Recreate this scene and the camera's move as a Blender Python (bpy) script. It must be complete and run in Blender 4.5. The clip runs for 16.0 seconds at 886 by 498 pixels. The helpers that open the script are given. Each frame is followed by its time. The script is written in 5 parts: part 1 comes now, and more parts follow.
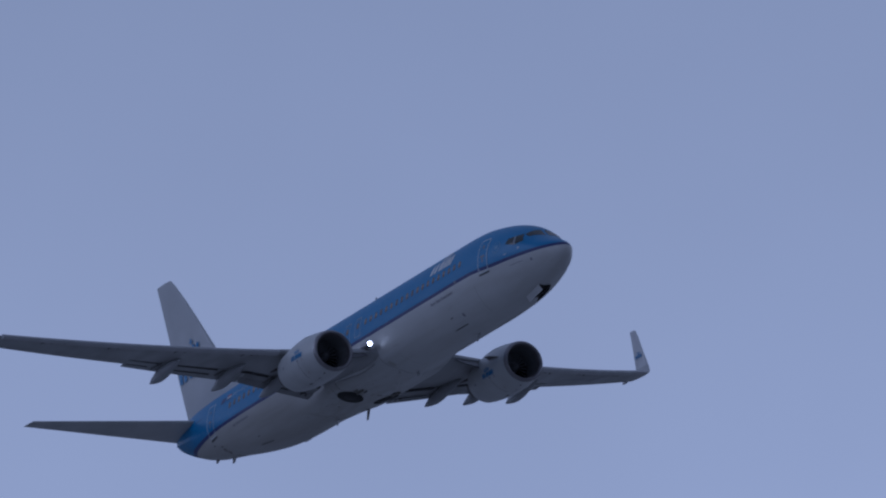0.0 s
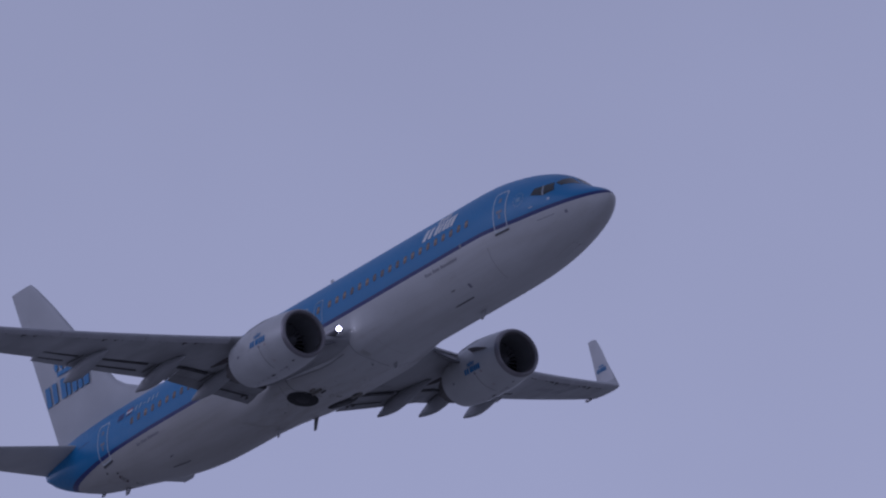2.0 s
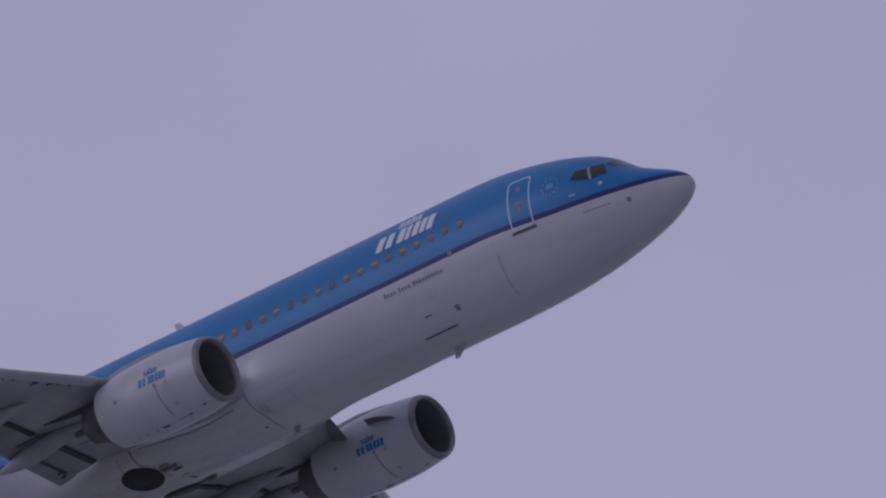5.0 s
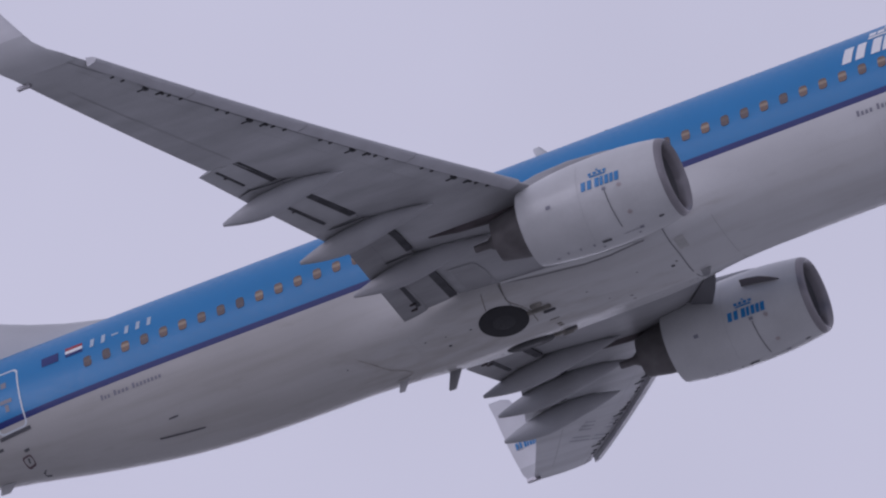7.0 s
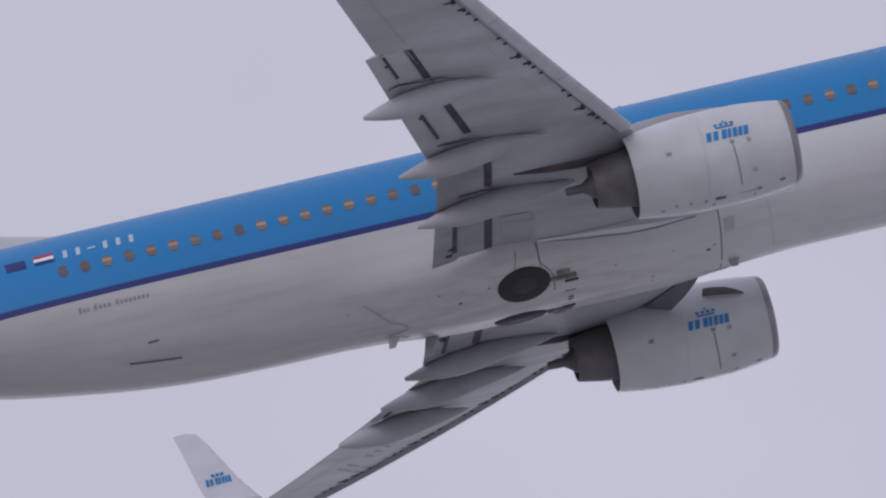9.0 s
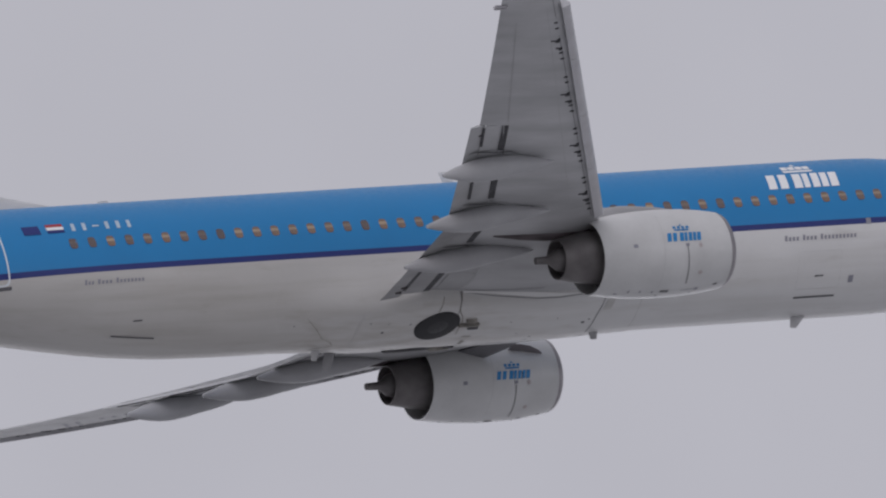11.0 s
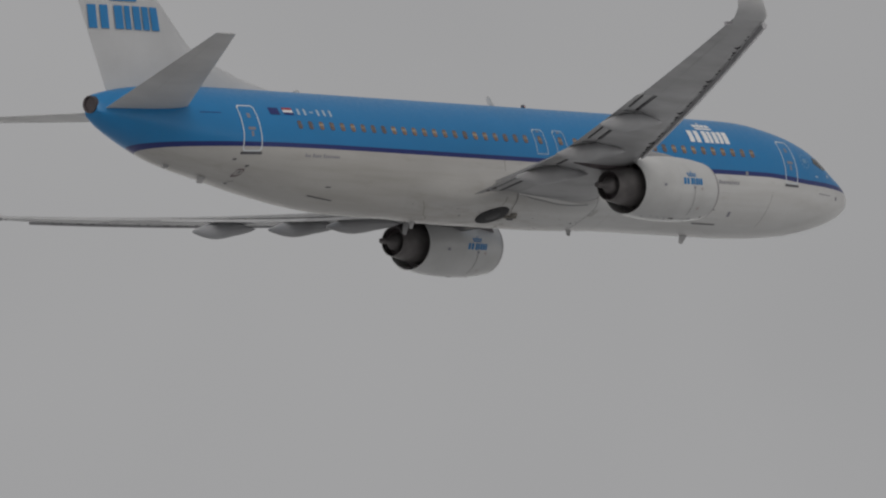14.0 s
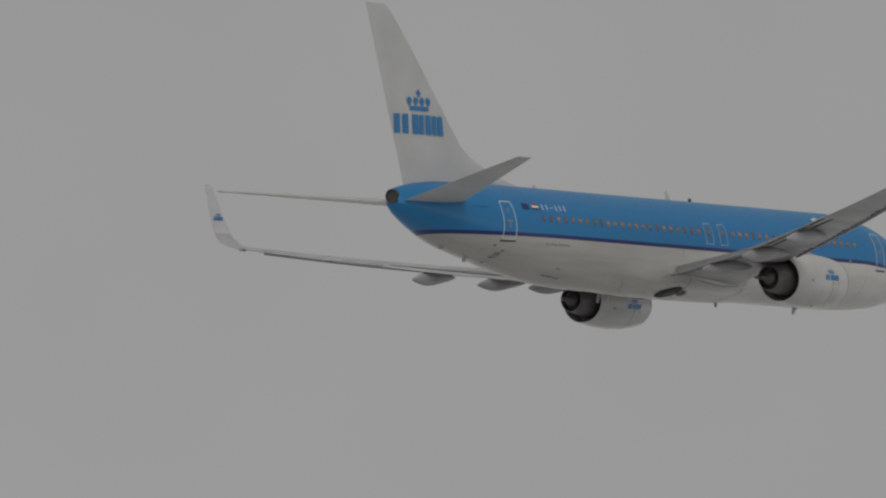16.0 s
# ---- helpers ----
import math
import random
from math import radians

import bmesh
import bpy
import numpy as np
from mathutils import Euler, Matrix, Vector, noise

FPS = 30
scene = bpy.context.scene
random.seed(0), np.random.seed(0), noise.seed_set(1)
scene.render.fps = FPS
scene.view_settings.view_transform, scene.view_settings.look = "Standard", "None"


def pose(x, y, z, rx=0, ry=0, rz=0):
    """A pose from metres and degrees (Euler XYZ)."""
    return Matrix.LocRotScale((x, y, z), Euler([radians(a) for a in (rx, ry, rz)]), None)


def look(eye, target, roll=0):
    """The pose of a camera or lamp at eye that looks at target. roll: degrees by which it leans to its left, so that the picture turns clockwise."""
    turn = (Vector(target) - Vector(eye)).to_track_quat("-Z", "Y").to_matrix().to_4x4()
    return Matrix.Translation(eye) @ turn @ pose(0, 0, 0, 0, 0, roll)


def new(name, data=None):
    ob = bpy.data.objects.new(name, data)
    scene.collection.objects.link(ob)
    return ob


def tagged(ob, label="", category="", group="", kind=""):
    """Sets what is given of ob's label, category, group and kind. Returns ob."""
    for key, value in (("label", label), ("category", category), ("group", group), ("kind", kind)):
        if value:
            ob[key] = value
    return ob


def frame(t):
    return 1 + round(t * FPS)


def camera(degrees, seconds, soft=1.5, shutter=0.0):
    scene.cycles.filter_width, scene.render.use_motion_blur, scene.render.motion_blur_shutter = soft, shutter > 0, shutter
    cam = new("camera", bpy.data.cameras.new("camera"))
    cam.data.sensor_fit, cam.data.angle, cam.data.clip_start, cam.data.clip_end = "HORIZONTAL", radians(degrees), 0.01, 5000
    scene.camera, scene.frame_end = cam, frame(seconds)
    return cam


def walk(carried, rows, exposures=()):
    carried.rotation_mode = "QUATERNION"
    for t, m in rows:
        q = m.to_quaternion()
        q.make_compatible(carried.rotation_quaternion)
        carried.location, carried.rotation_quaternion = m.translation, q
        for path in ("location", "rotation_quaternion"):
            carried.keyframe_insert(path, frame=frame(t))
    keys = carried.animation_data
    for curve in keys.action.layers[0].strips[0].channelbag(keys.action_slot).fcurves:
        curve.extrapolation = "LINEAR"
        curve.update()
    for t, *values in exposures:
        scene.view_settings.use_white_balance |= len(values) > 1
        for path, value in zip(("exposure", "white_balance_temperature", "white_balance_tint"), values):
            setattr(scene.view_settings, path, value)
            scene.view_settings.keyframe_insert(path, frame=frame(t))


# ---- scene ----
cam = camera(3.2, 16.0, soft=2.2)
EYE = (0.0, 0.0, 1.7)
# seconds and the turn of the hand-held camera, in degrees
CAMERA = [
    (0, 95.1070, -2.2228, 62.7224),
    (0.5, 95.6873, -2.3291, 61.0841),
    (1, 96.3951, -2.9644, 59.1466),
    (1.5, 97.2110, -2.9359, 57.0659),
    (2, 97.9829, -1.4341, 55.0545),
    (2.5, 98.8461, -0.4982, 52.9185),
    (3, 99.7879, 0.3251, 50.5947),
    (3.2, 100.1962, 0.2857, 49.4959),
    (3.7, 101.3028, 0.3326, 46.6773),
    (4.2, 102.5280, 0.4330, 43.5117),
    (4.7, 103.8356, 0.5448, 40.0348),
    (5.3, 105.4555, 0.6253, 35.4958),
    (5.5, 105.8379, 0.6960, 33.9142),
    (6, 107.3139, 0.8550, 30.1567),
    (6.5, 108.5323, 0.7414, 25.8891),
    (7, 109.6213, 0.5953, 21.1651),
    (7.5, 110.8262, 1.0052, 15.6987),
    (8, 112.2608, 1.2364, 10.2400),
    (8.5, 113.0366, 1.5159, 4.4895),
    (9, 113.5066, 1.8035, -1.8234),
    (9.5, 114.0335, 1.7031, -8.1210),
    (9.7, 114.1398, 1.6460, -10.7007),
    (10.2, 114.1593, 1.3611, -16.6178),
    (10.7, 113.9514, 0.7237, -22.3525),
    (11.3, 113.4689, -0.0582, -28.6632),
    (11.8, 112.9236, -0.3453, -33.2251),
    (12, 112.7287, -0.1786, -34.9404),
    (12.5, 112.3240, 0.2901, -38.2958),
    (13, 111.4427, 0.6814, -41.3970),
    (13.5, 110.2032, 0.1231, -44.7724),
    (14, 109.5536, -1.0767, -47.6131),
    (14.5, 108.8150, -1.7839, -49.6682),
    (15, 108.2450, -1.9475, -51.8542),
    (15.5, 107.9346, -2.3762, -53.4375),
    (16, 107.1716, -3.6393, -55.0727),
]
# seconds, stops, kelvin, tint: the camera's own exposure and white balance
EXPOSURES = [
    (0.0, -1.56, 4560, 23), (1.0, -1.38, 4800, 28), (1.5, -1.31, 4930, 32), (2.0, -1.25, 5020, 34), (3.0, -1.07, 5190, 43), (5.5, -0.85, 5480, 35), (6.3, -0.52, 5620, 32),
    (7.0, -0.16, 5700, 29), (8.0, 0.07, 5770, 26), (8.5, 0.12, 5825, 25), (9.0, 0.22, 5880, 24), (9.7, 0.22, 5980, 22), (12.0, 0.09, 6400, 15), (12.5, 0.06, 6450, 14), (14.0, -0.12, 6680, 11), (16.0, -0.23, 6780, 9),
]
walk(cam, [(t, pose(*EYE, a, b, c)) for t, a, b, c in CAMERA], EXPOSURES)
# seconds, place and turn (roll, pitch, heading) of the climbing airliner
FLIGHT = [
    (0, -643.002, 325.733, 61.441, 1.354, -13.011, 0.587),
    (0.5, -604.536, 329.124, 66.504, 1.305, -13.191, 0.308),
    (1, -566.551, 332.008, 71.567, 1.024, -13.692, -0.035),
    (1.5, -528.996, 334.434, 76.628, 0.905, -13.891, -0.246),
    (2, -490.942, 335.846, 81.544, 1.294, -13.408, -0.189),
    (2.5, -453.045, 336.671, 86.392, 1.651, -13.046, -0.124),
    (3, -415.995, 337.524, 91.345, 1.957, -12.576, -0.029),
    (3.2, -401.756, 338.198, 93.435, 1.939, -12.559, -0.010),
    (3.7, -364.842, 338.461, 98.320, 1.840, -12.509, -0.047),
    (4.2, -328.192, 338.488, 103.186, 1.676, -12.552, -0.047),
    (4.7, -291.682, 338.235, 108.004, 1.507, -12.605, -0.045),
    (5.3, -247.914, 337.462, 113.662, 1.379, -12.560, -0.084),
    (5.5, -233.468, 337.297, 115.570, 1.422, -12.573, -0.114),
    (6, -196.818, 335.745, 119.937, 1.538, -12.685, -0.095),
    (6.5, -161.154, 335.574, 124.781, 1.497, -12.758, -0.207),
    (7, -124.823, 333.684, 128.973, 1.477, -12.944, -0.316),
    (7.5, -88.635, 331.229, 132.830, 1.039, -13.187, -0.161),
    (8, -53.039, 330.062, 137.106, 0.504, -13.272, -0.065),
    (8.5, -17.543, 328.351, 141.022, -0.199, -13.242, 0.217),
    (9, 17.753, 327.649, 145.213, -0.175, -13.115, 0.209),
    (9.5, 52.921, 326.785, 149.198, 0.989, -13.254, 0.105),
    (9.7, 66.955, 326.566, 150.806, 1.345, -13.289, 0.045),
    (10.2, 102.287, 327.102, 155.139, 1.585, -13.362, -0.039),
    (10.7, 137.733, 327.936, 159.404, 2.103, -13.567, -0.265),
    (11.3, 180.378, 329.302, 164.380, 2.738, -13.816, -0.545),
    (11.8, 215.945, 330.739, 168.367, 2.978, -13.885, -0.629),
    (12, 229.727, 330.763, 169.600, 2.608, -13.650, -0.563),
    (12.5, 264.981, 332.406, 173.244, 1.728, -13.096, -0.428),
    (13, 300.297, 334.617, 176.821, 1.096, -12.531, -0.364),
    (13.5, 334.747, 336.540, 179.794, 0.974, -12.662, -0.111),
    (14, 369.458, 339.428, 182.872, 1.263, -13.106, -0.213),
    (14.5, 403.651, 342.600, 185.602, 1.439, -13.325, -0.058),
    (15, 437.879, 346.646, 188.283, 1.005, -12.865, 0.217),
    (15.5, 472.766, 351.970, 191.127, 1.087, -12.871, 0.167),
    (16, 509.125, 359.168, 194.442, 1.510, -13.523, 0.252),
]

# ---- sky and sun: an overcast day, brighter towards where the airliner comes from ----
SUN_AZIMUTH, SUN_HEIGHT = radians(235), radians(22)
world = bpy.data.worlds.new("sky")
scene.world = world
world.use_nodes = True
wt = world.node_tree
wt.nodes.clear()


def wnode(kind, **values):
    n = wt.nodes.new(kind)
    for key, value in values.items():
        n.inputs[key].default_value = value
    return n


out = wnode("ShaderNodeOutputWorld")
back = wnode("ShaderNodeBackground", Strength=1.0)
sky = wnode("ShaderNodeTexSky")
sky.sky_type, sky.sun_disc = "NISHITA", False
sky.sun_elevation, sky.sun_rotation = SUN_HEIGHT, SUN_AZIMUTH
dim = wnode("ShaderNodeMix", Factor=1.0)
dim.data_type, dim.blend_type = "RGBA", "MULTIPLY"
dim.inputs["B"].default_value = (0.10, 0.10, 0.10, 1)
coord = wnode("ShaderNodeTexCoord")
parts_xyz = wnode("ShaderNodeSeparateXYZ")
slope = wnode("ShaderNodeMapRange")
slope.inputs["From Min"].default_value, slope.inputs["From Max"].default_value = -1.0, 1.0
cover = wnode("ShaderNodeValToRGB")
for at, value in ((0.0, 0.47), (0.055, 0.512), (0.115, 0.612), (0.22, 0.642), (0.32, 0.61), (0.51, 0.475), (0.80, 0.395), (1.0, 0.31)):
    stop = cover.color_ramp.elements[0] if at == 0 else cover.color_ramp.elements[-1] if at == 1 else cover.color_ramp.elements.new(at)
    stop.position, stop.color = at, (value, value, value, 1)
wt.links.new(slope.outputs["Result"], cover.inputs[0])
cloud = wnode("ShaderNodeTexNoise", Scale=2.2, Detail=4.0, Roughness=0.55)
cloud_range = wnode("ShaderNodeMapRange")
for key, value in (("From Min", 0.25), ("From Max", 0.75), ("To Min", 0.95), ("To Max", 1.05)):
    cloud_range.inputs[key].default_value = value
fine_cloud = wnode("ShaderNodeTexNoise", Scale=28.0, Detail=3.0, Roughness=0.5)
fine_range = wnode("ShaderNodeMapRange")
for key, value in (("From Min", 0.25), ("From Max", 0.75), ("To Min", 0.96), ("To Max", 1.04)):
    fine_range.inputs[key].default_value = value
both = wnode("ShaderNodeMath")
both.operation = "MULTIPLY"
wt.links.new(coord.outputs["Generated"], fine_cloud.inputs["Vector"])
wt.links.new(fine_cloud.outputs["Fac"], fine_range.inputs["Value"])
wt.links.new(fine_range.outputs["Result"], both.inputs[1])
low_sky = [wnode("ShaderNodeMath") for _ in range(5)]
for node, operation, value in zip(low_sky, ("ABSOLUTE", "MULTIPLY", "EXPONENT", "MULTIPLY_ADD", "MULTIPLY"), (0, -14.0, 0, 2.6, 0)):
    node.operation = operation
    node.inputs[1].default_value = value
low_sky[3].inputs[2].default_value = 1.0
wt.links.new(parts_xyz.outputs["Z"], low_sky[0].inputs[0])
for one, after in zip(low_sky, low_sky[1:]):
    wt.links.new(one.outputs[0], after.inputs[0])
grey = wnode("ShaderNodeMath")
grey.operation = "MULTIPLY"
tone = wnode("ShaderNodeCombineColor")
blend = wnode("ShaderNodeMix", Factor=0.93)
blend.data_type = "RGBA"
wt.links.new(coord.outputs["Generated"], parts_xyz.inputs[0])
wt.links.new(parts_xyz.outputs["X"], slope.inputs["Value"])
wt.links.new(coord.outputs["Generated"], cloud.inputs["Vector"])
wt.links.new(cloud.outputs["Fac"], cloud_range.inputs["Value"])
wt.links.new(cover.outputs["Color"], grey.inputs[0])
wt.links.new(cloud_range.outputs["Result"], both.inputs[0])
wt.links.new(both.outputs[0], low_sky[4].inputs[1])
wt.links.new(low_sky[4].outputs[0], grey.inputs[1])
for channel in ("Red", "Green", "Blue"):
    wt.links.new(grey.outputs[0], tone.inputs[channel])
wt.links.new(sky.outputs[0], dim.inputs["A"])
wt.links.new(dim.outputs["Result"], blend.inputs["A"])
wt.links.new(tone.outputs[0], blend.inputs["B"])
wt.links.new(blend.outputs["Result"], back.inputs["Color"])
wt.links.new(back.outputs[0], out.inputs[0])

sun_lamp = bpy.data.lights.new("sun", "SUN")
sun_lamp.energy, sun_lamp.angle, sun_lamp.color = 0.45, radians(30), (1.0, 0.97, 0.93)
sun = new("sun", sun_lamp)
sun.matrix_world = look((-math.cos(radians(55)) * 60, -math.sin(radians(55)) * 60, 60 * math.tan(SUN_HEIGHT)), (0, 0, 0))


# ---- materials ----
def material(name, colour, rough=0.4, metal=0.0, vary=0.06, scale=1.5, bump=0.0, coat=0.0, stretch=(1, 1, 1)):
    """A paint or metal with broad stains and fine grain in object space."""
    m = bpy.data.materials.new(name)
    m.use_nodes = True
    nt = m.node_tree
    b = nt.nodes["Principled BSDF"]
    b.inputs["Metallic"].default_value = metal
    b.inputs["Coat Weight"].default_value = coat
    tc = nt.nodes.new("ShaderNodeTexCoord")
    big, fine = nt.nodes.new("ShaderNodeTexNoise"), nt.nodes.new("ShaderNodeTexNoise")
    big.inputs["Scale"].default_value, fine.inputs["Scale"].default_value = scale, scale * 14
    big.inputs["Detail"].default_value, fine.inputs["Detail"].default_value = 4, 3
    mean = nt.nodes.new("ShaderNodeMath")
    mean.operation = "MULTIPLY_ADD"
    mean.inputs[1].default_value = 0.18
    ramp = nt.nodes.new("ShaderNodeMapRange")
    for key, value in (("From Min", 0.3), ("From Max", 1.0), ("To Min", 1 - vary * 2), ("To Max", 1 + vary)):
        ramp.inputs[key].default_value = value
    tint = nt.nodes.new("ShaderNodeMix")
    tint.data_type, tint.blend_type = "RGBA", "MULTIPLY"
    tint.inputs["Factor"].default_value = 1.0
    tint.inputs["A"].default_value = (*colour, 1)
    rr = nt.nodes.new("ShaderNodeMapRange")
    for key, value in (("From Min", 0.3), ("From Max", 0.7), ("To Min", rough * 0.85), ("To Max", min(1, rough * 1.2))):
        rr.inputs[key].default_value = value
    L = nt.links.new
    along = nt.nodes.new("ShaderNodeMapping")
    along.inputs["Scale"].default_value = stretch
    L(tc.outputs["Object"], along.inputs["Vector"])
    L(along.outputs[0], big.inputs["Vector"])
    L(tc.outputs["Object"], fine.inputs["Vector"])
    L(fine.outputs["Fac"], mean.inputs[0])
    L(big.outputs["Fac"], mean.inputs[2])
    L(mean.outputs[0], ramp.inputs["Value"])
    L(ramp.outputs["Result"], tint.inputs["B"])
    L(tint.outputs["Result"], b.inputs["Base Color"])
    L(fine.outputs["Fac"], rr.inputs["Value"])
    L(rr.outputs["Result"], b.inputs["Roughness"])
    if bump:
        bn = nt.nodes.new("ShaderNodeBump")
        bn.inputs["Strength"].default_value, bn.inputs["Distance"].default_value = bump, 0.02
        L(big.outputs["Fac"], bn.inputs["Height"])
        L(bn.outputs["Normal"], b.inputs["Normal"])
    return m


def glow(name, colour, strength):
    m = bpy.data.materials.new(name)
    m.use_nodes = True
    b = m.node_tree.nodes["Principled BSDF"]
    b.inputs["Base Color"].default_value = (*colour, 1)
    b.inputs["Emission Color"].default_value = (*colour, 1)
    b.inputs["Emission Strength"].default_value = strength
    return m


BLUE, NAVY, WHITE, GREY = (0.006, 0.188, 0.45), (0.008, 0.020, 0.15), (0.585, 0.588, 0.587), (0.475, 0.48, 0.492)


def livery():
    """Fuselage paint: blue over a navy line over off-white, greyer aft, with streaks of grime stretched along the hull.
    """
    m = material("fuselage_paint", WHITE, 0.36, 0, 0.04, 0.5)
    nt = m.node_tree
    L = nt.links.new
    b = nt.nodes["Principled BSDF"]
    tint = next(n for n in nt.nodes if n.bl_idname == "ShaderNodeMix")
    tc = next(n for n in nt.nodes if n.bl_idname == "ShaderNodeTexCoord")
    xyz = nt.nodes.new("ShaderNodeSeparateXYZ")
    L(tc.outputs["Object"], xyz.inputs[0])

    dip = nt.nodes.new("ShaderNodeMapRange")
    dip.interpolation_type = "SMOOTHSTEP"
    for key, value in (("From Min", 11.8), ("From Max", 14.6), ("To Min", 0.0), ("To Max", 0.11)):
        dip.inputs[key].default_value = value
    L(xyz.outputs["X"], dip.inputs["Value"])
    level = nt.nodes.new("ShaderNodeMath")
    L(xyz.outputs["Z"], level.inputs[0])
    L(dip.outputs["Result"], level.inputs[1])

    def step(edge):
        n = nt.nodes.new("ShaderNodeMapRange")
        for key, value in (("From Min", edge - 0.004), ("From Max", edge + 0.004)):
            n.inputs[key].default_value = value
        L(level.outputs[0], n.inputs["Value"])
        return n.outputs["Result"]

    def mix(fac, a, colour):
        n = nt.nodes.new("ShaderNodeMix")
        n.data_type = "RGBA"
        L(fac, n.inputs["Factor"])
        if isinstance(a, tuple):
            n.inputs["A"].default_value = (*a, 1)
        else:
            L(a, n.inputs["A"])
        n.inputs["B"].default_value = (*colour, 1)
        return n.outputs["Result"]

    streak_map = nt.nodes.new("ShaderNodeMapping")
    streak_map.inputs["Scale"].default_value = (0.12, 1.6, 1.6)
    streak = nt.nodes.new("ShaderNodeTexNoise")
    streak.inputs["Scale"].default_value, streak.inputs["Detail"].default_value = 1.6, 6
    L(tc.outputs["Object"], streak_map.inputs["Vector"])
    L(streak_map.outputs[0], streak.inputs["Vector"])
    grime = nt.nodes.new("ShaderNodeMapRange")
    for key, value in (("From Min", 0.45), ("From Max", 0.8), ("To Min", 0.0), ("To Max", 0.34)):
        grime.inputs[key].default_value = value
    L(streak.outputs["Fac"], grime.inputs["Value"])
    # off-white turned evenly greyer from the wing towards the tail
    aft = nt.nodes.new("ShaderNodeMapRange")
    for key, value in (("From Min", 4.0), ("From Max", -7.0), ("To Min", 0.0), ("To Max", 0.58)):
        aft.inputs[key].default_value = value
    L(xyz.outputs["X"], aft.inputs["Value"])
    grime_and_aft = nt.nodes.new("ShaderNodeMath")
    L(grime.outputs["Result"], grime_and_aft.inputs[0])
    L(aft.outputs["Result"], grime_and_aft.inputs[1])
    base = mix(grime_and_aft.outputs[0], WHITE, (0.36, 0.345, 0.32))
    # oily smears drawn aft on the underside, round the wheels and behind them
    smear_map = nt.nodes.new("ShaderNodeMapping")
    smear_map.inputs["Scale"].default_value = (0.55, 1.8, 1.8)
    smear = nt.nodes.new("ShaderNodeTexNoise")
    smear.inputs["Scale"].default_value, smear.inputs["Detail"].default_value = 1.9, 7
    L(tc.outputs["Object"], smear_map.inputs["Vector"])
    L(smear_map.outputs[0], smear.inputs["Vector"])
    spot = nt.nodes.new("ShaderNodeVectorMath")
    spot.operation = "MULTIPLY_ADD"
    spot.inputs[1].default_value, spot.inputs[2].default_value = (0.27, 0.6, 1.1), (0.66, 0.0, 2.2)
    L(tc.outputs["Object"], spot.inputs[0])
    far = nt.nodes.new("ShaderNodeVectorMath")
    far.operation = "LENGTH"
    L(spot.outputs[0], far.inputs[0])
    near = nt.nodes.new("ShaderNodeMapRange")
    for key, value in (("From Min", 1.5), ("From Max", 0.3), ("To Min", 0.0), ("To Max", 0.30)):
        near.inputs[key].default_value = value
    L(far.outputs["Value"], near.inputs["Value"])
    total = nt.nodes.new("ShaderNodeMath")
    L(near.outputs["Result"], total.inputs[0])
    L(smear.outputs["Fac"], total.inputs[1])
    oily = nt.nodes.new("ShaderNodeMapRange")
    for key, value in (("From Min", 0.62), ("From Max", 0.98), ("To Min", 0.0), ("To Max", 0.42)):
        oily.inputs[key].default_value = value
    L(total.outputs[0], oily.inputs["Value"])
    base = mix(oily.outputs["Result"], base, (0.235, 0.20, 0.155))
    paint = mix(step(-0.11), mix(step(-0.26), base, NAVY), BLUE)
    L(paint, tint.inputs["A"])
    return m


PAINT = livery()
WHITE_PAINT = material("white_paint", (0.545, 0.55, 0.55), 0.33, 0, 0.09, 0.8, 0, 0.15)
WING_PAINT = material("wing_grey_paint", GREY, 0.45, 0, 0.18, 1.3, 0.03, 0, (0.3, 1, 1))
TAIL_PAINT = material("tail_grey_paint", (0.56, 0.56, 0.56), 0.45, 0, 0.12, 1.0, 0, 0, (0.3, 1, 1))
FIN_PAINT = material("fin_white_paint", (0.505, 0.515, 0.53), 0.38, 0, 0.07, 0.6)
FLAP_PAINT = material("flap_grey_paint", (0.47, 0.475, 0.485), 0.45, 0, 0.14, 0.9, 0.05)
INNER_FLAP = material("inner_flap_dark_grey", (0.325, 0.325, 0.33), 0.5, 0, 0.22, 1.4, 0.05, 0, (0.3, 1, 1))
FAIRING_PAINT = material("fairing_grey_paint", (0.39, 0.395, 0.41), 0.42, 0, 0.10, 1.0)


